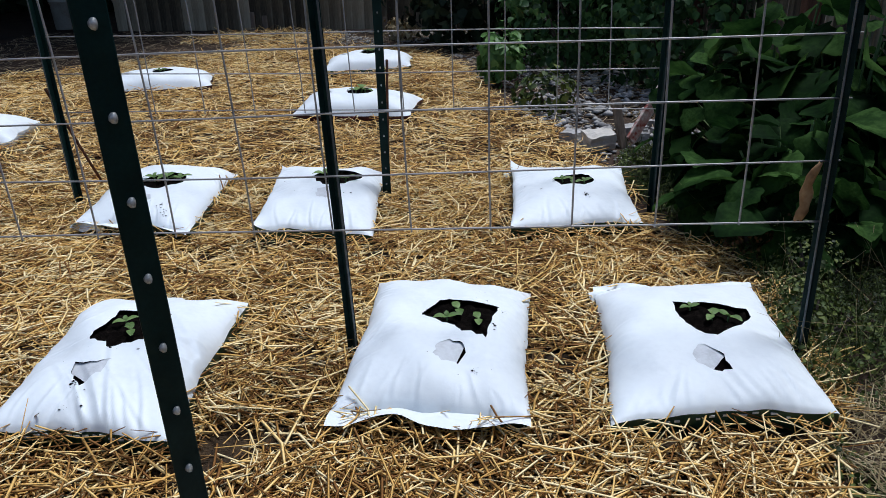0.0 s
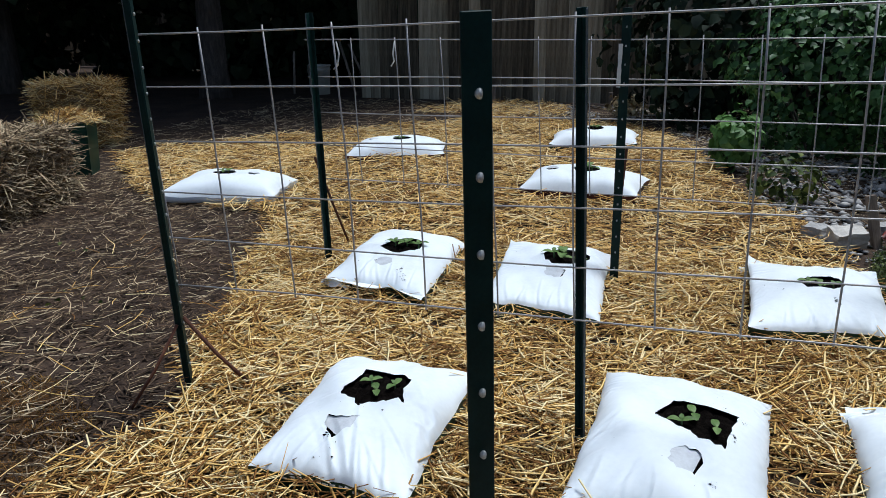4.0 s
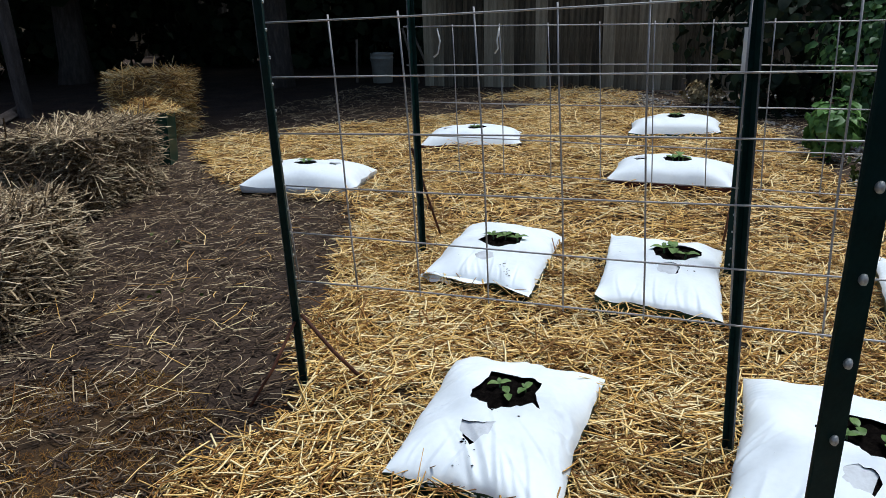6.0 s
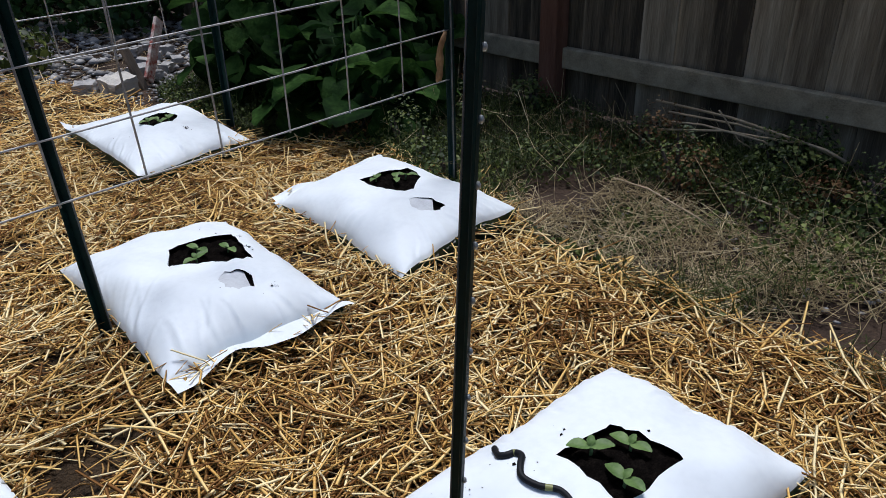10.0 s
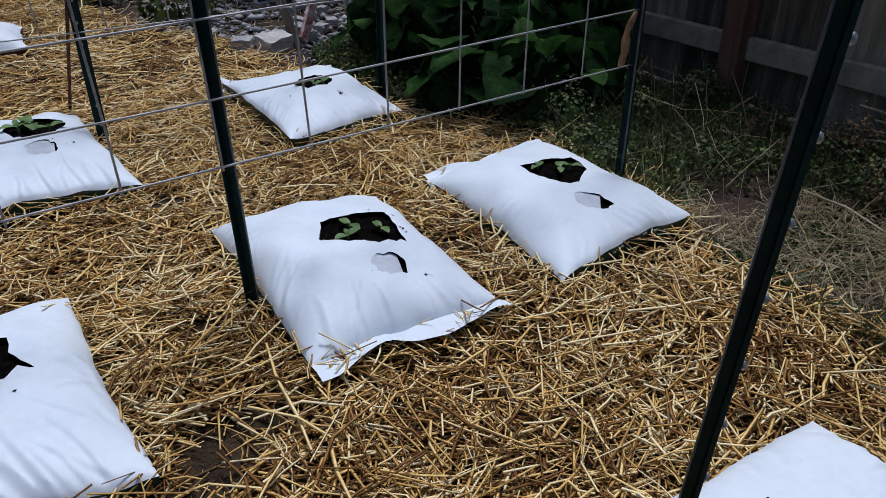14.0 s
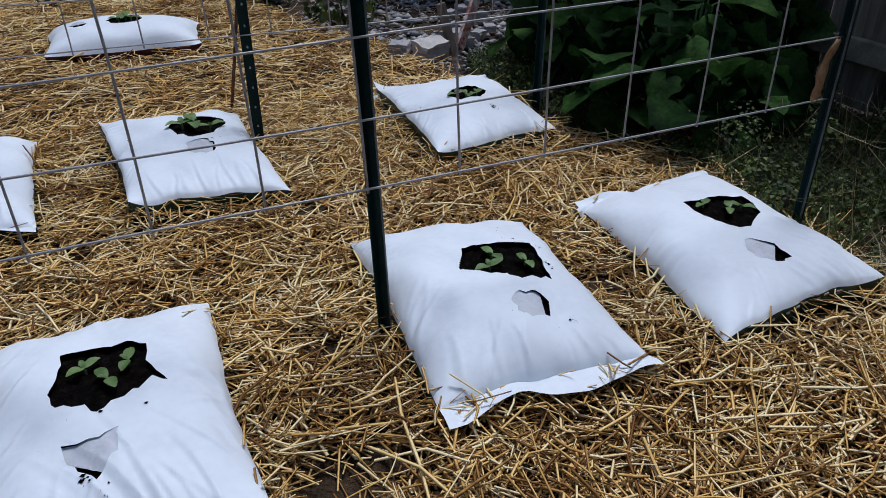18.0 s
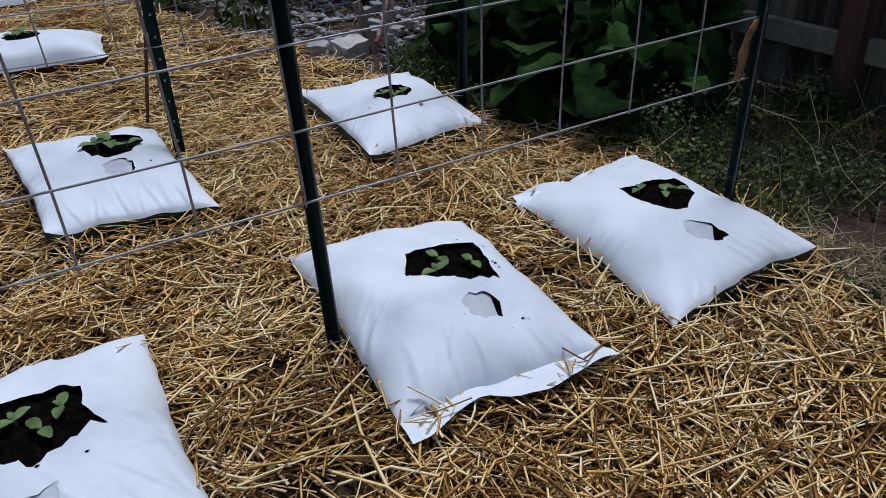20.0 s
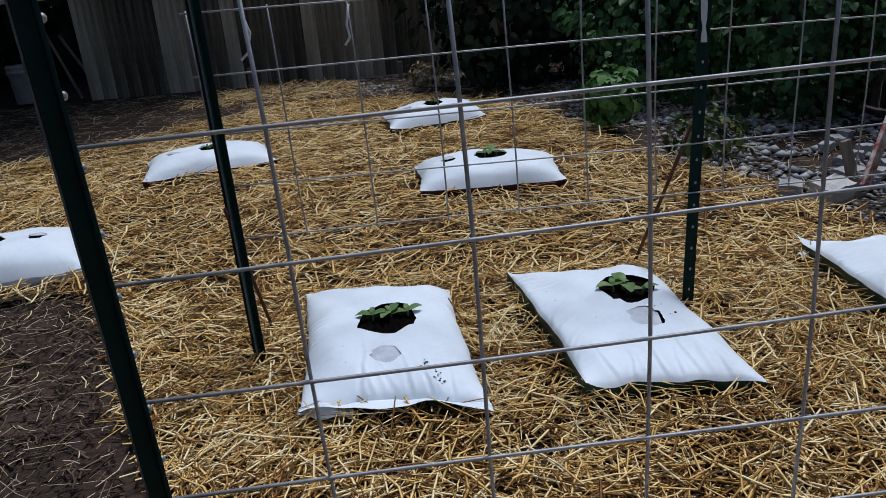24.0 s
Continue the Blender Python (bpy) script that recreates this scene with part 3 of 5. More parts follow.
def cut_sheet(bag, holes, nu=64, nv=80):
    """The bag's top film with its openings."""
    bm = bmesh.new()
    vs = [[bm.verts.new((i / nu, j / nv, 0)) for i in range(nu + 1)] for j in range(nv + 1)]
    for j in range(nv):
        for i in range(nu):
            bm.faces.new((vs[j][i], vs[j][i + 1], vs[j + 1][i + 1], vs[j + 1][i]))
    for poly in holes:
        mx, my = sum(p[0] for p in poly) / len(poly), sum(p[1] for p in poly) / len(poly)
        for (x1, y1), (x2, y2) in zip(poly, poly[1:] + poly[:1]):
            near = [f for f in bm.faces if abs(f.verts[0].co.x - mx) < 0.24 and abs(f.verts[0].co.y - my) < 0.2]
            geom = list({g for f in near for g in (f, *f.edges, *f.verts)})
            bmesh.ops.bisect_plane(bm, geom=geom, dist=1e-5, plane_co=(x1, y1, 0), plane_no=(y2 - y1, x1 - x2, 0))
        fs = list(bm.faces)
        c = np.array([f.calc_center_median()[:2] for f in fs])
        gone = [f for f, k in zip(fs, inside(c[:, 0], c[:, 1], poly)) if k]
        bmesh.ops.delete(bm, geom=gone, context="FACES")
    co = np.array([v.co for v in bm.verts])
    new_co = bag.at(co[:, 0], co[:, 1])
    for v, p in zip(bm.verts, new_co):
        v.co = p
    bmesh.ops.triangulate(bm, faces=[f for f in bm.faces if len(f.verts) > 4])
    bmesh.ops.recalc_face_normals(bm, faces=bm.faces)
    return bm


def patch(bag, u0, u1, v0, v1, n, lift, keep=None):
    """A piece of sheet that follows the bag's top at a depth lift(u, v)."""
    bm = bmesh.new()
    us, ws = np.linspace(u0, u1, n), np.linspace(v0, v1, n)
    gu, gv = np.meshgrid(us, ws)
    p = bag.at(gu, gv) + np.stack([np.zeros_like(gu), np.zeros_like(gu), lift(gu, gv)], -1)
    vs = [[bm.verts.new(p[j, i]) for i in range(n)] for j in range(n)]
    for j in range(n - 1):
        for i in range(n - 1):
            if keep is None or keep(np.array([(us[i] + us[i + 1]) / 2]), np.array([(ws[j] + ws[j + 1]) / 2]))[0]:
                bm.faces.new((vs[j][i], vs[j][i + 1], vs[j + 1][i + 1], vs[j + 1][i]))
    bmesh.ops.delete(bm, geom=[v for v in bm.verts if not v.link_faces], context="VERTS")
    return bm


def ellipse(u, v, ru, rv, n=9, seed=0.0, rough=0.08):
    return [(u + ru * math.cos(a) * (1 + rough * math.sin(3 * a + seed)), v + rv * math.sin(a) * (1 + rough * math.cos(4 * a + seed)))
            for a in (2 * math.pi * k / n for k in range(n))]


def ragged(poly, seed, by=0.006):
    """The same outline with a hand-cut, uneven edge."""
    if not poly:
        return poly
    g = np.random.default_rng(int(seed * 50))
    r = []
    for (x1, y1), (x2, y2) in zip(poly, poly[1:] + poly[:1]):
        r.append((x1, y1))
        if math.hypot(x2 - x1, y2 - y1) > 0.06:
            for q in (0.33, 0.66):
                r.append((x1 + (x2 - x1) * q + g.normal(0, by), y1 + (y2 - y1) * q + g.normal(0, by)))
    return r


def grow_bag(key, high, seed, hole, slit, hinge, label, seam=None, red=False, reach=0.88, slip=(0.0, 0.0), dip=0.014):
    bag = Bag(BAGS[key], high, seed, FANS.get(key, ()), RIMS.get(key, (0, 0, 0)))
    reach = 0.35 if key[0] == "b" else reach
    ob = tagged(new("grow_bag"), label, "grow bag", "grow bags in the straw")
    hole, slit = ragged(hole, seed), ragged(slit, seed + 1)
    holes = [h for h in (hole, slit) if h]
    part("film", cut_sheet(bag, holes, *((30, 24) if key[0] == "b" else (130, 96) if key == "s" else (100, 130))), M_PLASTIC, ob)
    BAGOB[key] = ob
    # underside: the printed face of the bag, tucked in from the seam down to the straw
    bm = bmesh.new()
    n = 28
    ring = [(k / n, 0) for k in range(n)] + [(1, k / n) for k in range(n)] + [(1 - k / n, 1) for k in range(n)] + [(0, 1 - k / n) for k in range(n)]
    rows = []
    for inn, q in ((0.0, 0.0), (0.002, 0.3), (0.012, 0.8), (0.1, 1.0)):
        u = np.array([0.5 + (r[0] - 0.5) * (1 - 2 * inn) for r in ring])
        v = np.array([0.5 + (r[1] - 0.5) * (1 - 2 * inn) for r in ring])
        p = bag.at(u, v)
        p[:, 2] = bag.edge(u, v) * (1 - q) - 0.024 * q
        rows.append([bm.verts.new(q) for q in p])
    for a, b in zip(rows, rows[1:]):
        for k in range(len(a)):
            bm.faces.new((a[k], b[k], b[(k + 1) % len(a)], a[(k + 1) % len(a)]))
    part("underside", bm, M_PLASTIC if key == "b0" else M_PRINTRED if red else M_PRINT, ob, "white underside of the bag" if key == "b0" else "dark printed side of the bag turned under")
    if hole:
        us, vs = [p[0] for p in hole], [p[1] for p in hole]
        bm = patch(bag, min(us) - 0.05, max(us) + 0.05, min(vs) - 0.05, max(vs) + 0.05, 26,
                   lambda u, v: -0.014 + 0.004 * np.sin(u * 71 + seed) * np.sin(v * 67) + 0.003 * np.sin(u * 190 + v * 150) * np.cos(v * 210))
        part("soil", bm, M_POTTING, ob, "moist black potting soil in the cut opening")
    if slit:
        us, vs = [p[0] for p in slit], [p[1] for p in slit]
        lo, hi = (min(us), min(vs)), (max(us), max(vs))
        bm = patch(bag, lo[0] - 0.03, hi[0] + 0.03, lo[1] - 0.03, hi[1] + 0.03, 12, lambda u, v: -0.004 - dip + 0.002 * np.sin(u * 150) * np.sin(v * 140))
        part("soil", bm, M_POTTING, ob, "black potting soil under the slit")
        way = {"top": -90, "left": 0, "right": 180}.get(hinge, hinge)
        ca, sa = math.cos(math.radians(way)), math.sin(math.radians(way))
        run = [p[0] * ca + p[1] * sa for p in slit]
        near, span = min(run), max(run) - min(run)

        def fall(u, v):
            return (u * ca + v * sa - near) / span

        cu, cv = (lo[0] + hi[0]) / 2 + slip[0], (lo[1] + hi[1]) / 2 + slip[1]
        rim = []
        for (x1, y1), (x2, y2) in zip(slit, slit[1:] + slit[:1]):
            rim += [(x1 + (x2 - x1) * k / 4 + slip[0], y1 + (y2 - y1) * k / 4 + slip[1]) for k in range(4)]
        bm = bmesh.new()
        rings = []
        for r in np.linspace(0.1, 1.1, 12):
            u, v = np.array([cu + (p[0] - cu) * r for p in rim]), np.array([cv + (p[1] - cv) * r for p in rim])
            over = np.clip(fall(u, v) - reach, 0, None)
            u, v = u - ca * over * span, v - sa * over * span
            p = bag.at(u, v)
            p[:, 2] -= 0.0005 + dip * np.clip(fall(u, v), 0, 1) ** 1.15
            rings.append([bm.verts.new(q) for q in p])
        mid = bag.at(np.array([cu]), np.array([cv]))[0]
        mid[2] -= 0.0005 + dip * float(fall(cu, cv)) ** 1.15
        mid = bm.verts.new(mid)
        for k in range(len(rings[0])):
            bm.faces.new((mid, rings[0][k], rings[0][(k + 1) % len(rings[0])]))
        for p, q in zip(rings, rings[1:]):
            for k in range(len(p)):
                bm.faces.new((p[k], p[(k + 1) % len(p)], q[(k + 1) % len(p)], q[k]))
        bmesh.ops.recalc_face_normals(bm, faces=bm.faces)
        # the flap's grey colour carries the shade inside the slit
        part("flap", bm, M_FLAP, ob, "film flap folded into the slit, greyed for shade and soil smudges")
    if seam:
        bm = bmesh.new()
        side, wide = seam
        rows = []
        for q, z in ((0.0, 0.002), (0.5, 0.008), (1.0, 0.012)):
            row = []
            for k in range(25):
                s = k / 24
                u, v = (s, 0.0) if side == "front" else (s, 1.0) if side == "back" else (0.0, s)
                p = bag.at(np.array(u), np.array(v))
                mid = sum(bag.c) / 4
                d = (bag.c[0] + bag.c[1]) / 2 - mid if side == "front" else (bag.c[2] + bag.c[3]) / 2 - mid if side == "back" else (bag.c[0] + bag.c[3]) / 2 - mid
                d = d / np.linalg.norm(d)
                wv = wide * q * (1 + 0.15 * math.sin(9 * s + seed))
                row.append(bm.verts.new((p[0] + d[0] * wv, p[1] + d[1] * wv, p[2] + z + 0.008 * math.sin(11 * s + seed + 2 * q) * q)))
            rows.append(row)
        for a, b in zip(rows, rows[1:]):
            for k in range(24):
                bm.faces.new((a[k], a[k + 1], b[k + 1], b[k]))
        part("seam", bm, M_PLASTIC, ob, "heat-sealed white end strip")
    BAG[key] = bag
    return bag


BAG, BAGOB = {}, {}


def leaf_mesh(name, mat, length, width, curl, lobes=0.0, n=6, seed=0.0):
    """One leaf along +x from its foot, cupped, with a midrib fold."""
    bm = bmesh.new()
    rows = []
    for i in range(n + 1):
        s = i / n
        w = width * (math.sin(math.pi * min(1, s * 0.93 + 0.05)) ** 0.7) * (1 + lobes * math.sin(s * 17 + seed))
        z = curl * length * (s - s * s * 1.4)
        rows.append([bm.verts.new((s * length, w * q / 2, z + 0.22 * abs(q) * w * 0.5 + 0.03 * length * math.sin(6 * s + 3 * q + seed))) for q in (-1, -0.5, 0, 0.5, 1)])
    for a, b in zip(rows, rows[1:]):
        for k in range(4):
            bm.faces.new((a[k], b[k], b[k + 1], a[k + 1]))
    return bm_mesh(name, bm, mat)


COTYLEDON = [leaf_mesh("leaf", M_SEEDLING, 0.033, 0.021, 0.22, 0, 6, k) for k in range(3)]
TRUELEAF = [leaf_mesh("leaf", M_SEEDLING, 0.016, 0.012, 0.3, 0.12, 6, k) for k in range(2)]


def seedling(x, y, z, turn, size, label="young squash seedling with two round seed leaves"):
    ob = tagged(new("seedling"), label, "seedling", "seedlings in the grow bags")
    ob.matrix_basis = pose(x, y, z, 0, 0, turn) @ Matrix.Scale(size, 4)
    bm = bmesh.new()
    add_tube(bm, [(0, 0, -0.012), (0.002, 0, 0.004), (0.0, 0.001, 0.013)], [0.0028, 0.0025, 0.002], 6)
    part("stem", bm, M_STEM, ob)
    for k, a in enumerate((0, 175)):
        child("leaf", COTYLEDON[k], ob, pose(0, 0, 0.012, 0, -10 + 6 * k, a))
    child("leaf", TRUELEAF[0], ob, pose(0, 0, 0.013, 0, -38, 80))
    return ob


def plant_bag(bag, spots):
    for u, v, turn, size in spots:
        p = bag.at(np.array(u), np.array(v), -0.012)
        seedling(float(p[0]), float(p[1]), float(p[2]), turn, size)


WHITE = "white plastic grow bag lying on straw with planted seedlings"
b = grow_bag("f1", 0.118, 1.0, [(.301, .521), (.345, .638), (.357, .711), (.484, .725), (.627, .705), (.704, .664), (.711, .541), (.762, .452), (.742, .455), (.705, .484), (.646, .436), (.558, .424), (.48, .38), (.428, .419), (.33, .442)],
             [(.342, .285), (.352, .231), (.393, .181), (.451, .138), (.494, .175), (.539, .226), (.553, .29), (.439, .275)], -118, WHITE, reach=0.80, dip=0.012)
plant_bag(b, [(.445, .615, 30, 1.0), (.53, .525, 120, 1.05), (.62, .60, 75, 1.0)])
b = grow_bag("f2", 0.122, 2.2, [(.366, .515), (.458, .664), (.539, .656), (.705, .63), (.829, .632), (.812, .557), (.775, .428), (.765, .35), (.681, .384), (.623, .378), (.58, .438), (.502, .454)],
             [(.495, .265), (.564, .312), (.635, .289), (.662, .228), (.625, .162), (.536, .162), (.485, .195)], -20, "white plastic grow bag with a wide folded end seam", ("front", 0.055), reach=0.84, dip=0.009)
plant_bag(b, [(.58, .575, 110, 1.1), (.52, .50, 10, 1.1), (.71, .485, 100, 1.0)])
b = grow_bag("f3", 0.118, 3.7, [(.395, .665), (.495, .63), (.657, .655), (.823, .635), (.81, .551), (.717, .443), (.569, .378), (.491, .411), (.421, .472), (.40, .55)],
             [(.446, .315), (.512, .275), (.554, .234), (.572, .150), (.482, .155), (.421, .201), (.405, .259)], -48, "white plastic grow bag with a crumpled corner on the straw edge", ("back", 0.03), reach=0.66, dip=0.009)
plant_bag(b, [(.48, .605, 20, .9), (.585, .53, 60, 1.05), (.68, .53, 140, 1.1)])
b = grow_bag("m1", 0.115, 4.1, [(.336, .398), (.376, .567), (.47, .585), (.624, .648), (.695, .628), (.712, .545), (.694, .428), (.57, .359), (.449, .368)],
             [(.394, .197), (.448, .246), (.495, .258), (.553, .242), (.582, .193), (.541, .158), (.482, .142), (.429, .161)], -84,
             "white plastic grow bag with a torn front corner", ("front", 0.04), reach=0.90, dip=0.010)
plant_bag(b, [(.44, .51, 0, 1.5), (.56, .53, 60, 1.4), (.67, .56, 20, 1.5)])
b = grow_bag("m2", 0.118, 5.3, [(.404, .56), (.47, .66), (.55, .72), (.74, .735), (.83, .70), (.82, .62), (.70, .49), (.535, .42), (.44, .46)],
             [(.466, .375), (.599, .388), (.655, .345), (.644, .276), (.567, .249), (.473, .289)], -20, "white plastic grow bag with larger seedlings", reach=0.90, dip=0.006)
plant_bag(b, [(.50, .57, 10, 1.6), (.585, .59, 100, 2.0), (.70, .56, 200, 1.6)])
b = grow_bag("m3", 0.115, 6.4, [(.341, .484), (.39, .55), (.461, .617), (.56, .61), (.654, .598), (.689, .489), (.591, .40), (.50, .40), (.398, .37)], None, "top", "white plastic grow bag with one narrow opening", ("back", 0.05))
plant_bag(b, [(.41, .46, 10, 1.2), (.50, .47, 90, 1.1), (.60, .48, 30, 1.2)])
b = grow_bag("b0", 0.135, 7.5, ellipse(.45, .48, .11, .14, 8, 1), ellipse(.74, .45, .05, .09, 6, 2), "top", "white plastic grow bag beside the bark path")
plant_bag(b, [(.43, .5, 0, 1.5), (.48, .5, 80, 1.5)])
b = grow_bag("b1", 0.135, 8.6, ellipse(.53, .50, .10, .14, 8, 2), ellipse(.22, .47, .06, .09, 6, 1), "top", "white plastic grow bag with a red and green printed edge", red=True)
plant_bag(b, [(.5, .52, 0, 1.4), (.55, .52, 80, 1.4)])
b = grow_bag("b2", 0.135, 9.7, ellipse(.52, .50, .12, .15, 8, 3), ellipse(.21, .48, .06, .09, 6, 3), "top", "white plastic grow bag with a red printed edge", red=True)
plant_bag(b, [(.48, .5, 0, 1.6), (.53, .53, 80, 2.2), (.57, .5, 160, 1.6)])
b = grow_bag("b3", 0.135, 10.8, ellipse(.50, .50, .11, .14, 8, 4), ellipse(.21, .46, .06, .09, 6, 4), "top", "white plastic grow bag in the last row")
plant_bag(b, [(.48, .52, 0, 1.4), (.54, .52, 80, 1.4)])
snake_bag = grow_bag("s", 0.128, 11.9, [(.405, .63), (.511, .622), (.621, .606), (.663, .505), (.648, .394), (.64, .28), (.489, .288), (.394, .318), (.392, .468)],
                     [(.148, .562), (.20, .55), (.241, .538), (.252, .46), (.25, .372), (.202, .372), (.118, .435)], 186, "white plastic grow bag with a black toy lying across it", ("left", 0.03), reach=0.42, dip=0.016)
plant_bag(snake_bag, [(.485, .555, -48, 1.2), (.585, .47, -82, 1.15), (.46, .37, -95, 1.2)])


# ---- posts and wire panels ----
def tee_post(x, y, dx, dy, high, turn, label, wide=0.035, deep=0.032):
    """A steel T-post: flange with studs, and a web behind it."""
    ob = tagged(new("fence_post"), label, "fence post", "steel posts")
    ob.matrix_basis = lean(x, y, dx, dy, turn)
    bm = bmesh.new()
    add_box(bm, (-wide / 2, -0.002, -0.2), (wide / 2, 0.002, high), 0.0008)
    part("flange", bm, M_POST, ob, "", False)
    bm = bmesh.new()
    add_box(bm, (-0.002, 0.0022, -0.2), (0.002, deep, high), 0.0008)
    part("web", bm, M_POST, ob, "", False)
    # thin pale strip put in as the glint along the web
    bm = bmesh.new()
    add_box(bm, (-0.0024, deep - 0.0002, -0.1), (0.0024, deep + 0.002, high - 0.002), 0.0006)
    part("web_edge", bm, M_EDGE, ob, "pale strip for the sky's glint on the web edge", False)
    me = STUDS.get(0)
    if me is None:
        bm = bmesh.new()
        r = bmesh.ops.create_uvsphere(bm, u_segments=8, v_segments=5, radius=1)
        for v in bm.verts:
            v.co = Vector((v.co.x * 0.0036 + 0.0012 * abs(v.co.z), v.co.y * 0.0035, v.co.z * 0.0048))
        STUDS[0] = me = bm_mesh("stud", bm, M_STUD)
    z = 0.08
    while z < high - 0.03:
        child("stud", me, ob, pose(0, -0.004, z))
        z += 0.0694
    return ob


STUDS = {}
GREEN = "dark green steel T-post with worn studs"
tee_post(0.074, 0.898, 0.004, -0.057, 1.115, 34, "dark green steel T-post with no wire on it", 0.0255, 0.012)
tee_post(-1.195, 1.965, 0.004, -0.04, 1.25, 118, GREEN, 0.035, 0.02)
tee_post(0.017, 2.022, -0.033, -0.025, 1.12, 215, GREEN, 0.029, 0.022)
tee_post(1.195, 2.012, -0.05, -0.045, 1.25, 150, GREEN, 0.028, 0.02)
tee_post(-1.368, 3.228, 0.005, -0.04, 1.12, 180, GREEN)
tee_post(-0.037, 3.257, -0.003, -0.04, 1.12, 0, GREEN)
tee_post(1.076, 3.26, -0.02, -0.05, 1.2, 180, GREEN)


def wire_panel(a, b, cells, z0, rows, gap, label):
    """A welded stock panel between two feet a and b: level wires and uprights."""
    ob = tagged(new("wire_panel"), label, "wire panel", "wire panels")
    a, b = Vector(a), Vector(b)
    d = b - a
    up = Vector((-0.03, -0.03, 1.0))
    z1 = z0 + gap * (rows - 1)
    for k in range(rows):
        bm = bmesh.new()
        zz = z0 + gap * k
        add_tube(bm, [a + up * zz + d * s + Vector((0, 0.003 * math.sin(9 * s + k), 0.004 * math.sin(5 * s + 2 * k))) for s in np.linspace(-0.005, 1.005, 14)], 0.0025, 6)
        part("wire", bm, M_WIRE, ob)
    for k in range(cells + 1):
        bm = bmesh.new()
        s = k / cells
        add_tube(bm, [a + up * zz + d * s + Vector((0.003 * math.sin(7 * zz + k), 0.0054, 0)) for zz in np.linspace(z0 - 0.01, z1 + 0.01, 6)], 0.0025, 6)
        part("wire", bm, M_WIRE, ob)
    return ob


wire_panel((-1.19, 1.985, 0.0), (1.19, 2.005, 0.06), 12, 0.337, 6, 0.1465, "galvanised welded wire panel between the front posts")
wire_panel((-1.362, 3.232, 0.0), (1.078, 3.262, 0.005), 12, 0.393, 5, 0.153, "galvanised welded wire panel between the rear posts")


def rod(points, r, name, label, cat="rod", mat=None):
    bm = bmesh.new()
    add_tube(bm, points, r, 6)
    return tagged(new(name, bm_mesh(name, bm, mat or M_RUST)), label, cat)


rod([(-1.185, 1.955, 0.24), (-1.10, 1.98, 0.12), (-1.0, 2.01, 0.005)], 0.006, "iron_rod", "thin rusty iron rod leaning from a post")
rod([(-1.20, 1.94, 0.22), (-1.235, 1.86, 0.1), (-1.28, 1.79, 0.0)], 0.005, "iron_rod", "thin rusty iron rod leaning from a post")
rod([(-1.375, 3.17, 0.50), (-1.37, 3.30, 0.26), (-1.365, 3.45, 0.0)], 0.006, "iron_rod", "thin rusty iron rod crossing a post")
rod([(-0.022, 3.32, 0.58), (-0.05, 3.48, 0.3), (-0.08, 3.66, 0.0)], 0.006, "iron_rod", "thin rusty iron rod leaning on a post")


# ---- fences ----
def fence(name, a, b, high, rails, posts, label, rail_side, base=-0.02, mats=(M_BOARD, M_RAIL, M_REDWOOD)):
    """A close-board fence from a to b: boards, rails on one side, posts."""
    ob = tagged(new(name), label, "fence", kind="structure")
    a, b = Vector((*a, 0)), Vector((*b, 0))
    d = (b - a).normalized()
    nrm = Vector((-d.y, d.x, 0)) * rail_side
    yaw = math.degrees(math.atan2(d.y, d.x))
    g = np.random.default_rng(5)
    meshes = [box_mesh("board", 0.152, 0.016, high + 0.01 * k, mats[0], 0.003) for k in range(4)]
    n = int((b - a).length / 0.145)
    for k in range(n):
        p = a + d * (0.145 * (k + 0.5)) - nrm * (0.010 + 0.019 * (k % 2))
        child("board", meshes[k % 4], ob, pose(p.x, p.y, base, g.normal(0, .25), g.normal(0, .3), yaw))
    for z in rails:
        bm = bmesh.new()
        add_box(bm, (0, -0.02, z), ((b - a).length, 0.02, z + 0.09), 0.004)
        r = part("rail", bm, mats[1], ob, "", False)
        p = a + nrm * 0.02
        r.matrix_basis = pose(p.x, p.y, 0, 0, 0, yaw)
    for s in posts:
        me = box_mesh("post", 0.09, 0.09, high + 0.1, mats[2], 0.004)
        p = a + d * s + nrm * 0.05
        child("post", me, ob, pose(p.x, p.y, -0.1, 0, 0, yaw))
    return ob


fence("fence_east", (2.24, -2.5), (2.32, 10.0), 1.85, (0.165, 1.0, 1.65), (0.1, 2.45, 4.9, 7.3, 9.7, 12.1), "weathered grey board fence with rails and redwood posts", 1)
fence("fence_north", (-4.3, 9.9), (2.3, 9.9), 1.85, (0.25, 1.6), (0.1, 2.5, 4.9), "weathered grey-brown board fence at the back of the plot", 1)


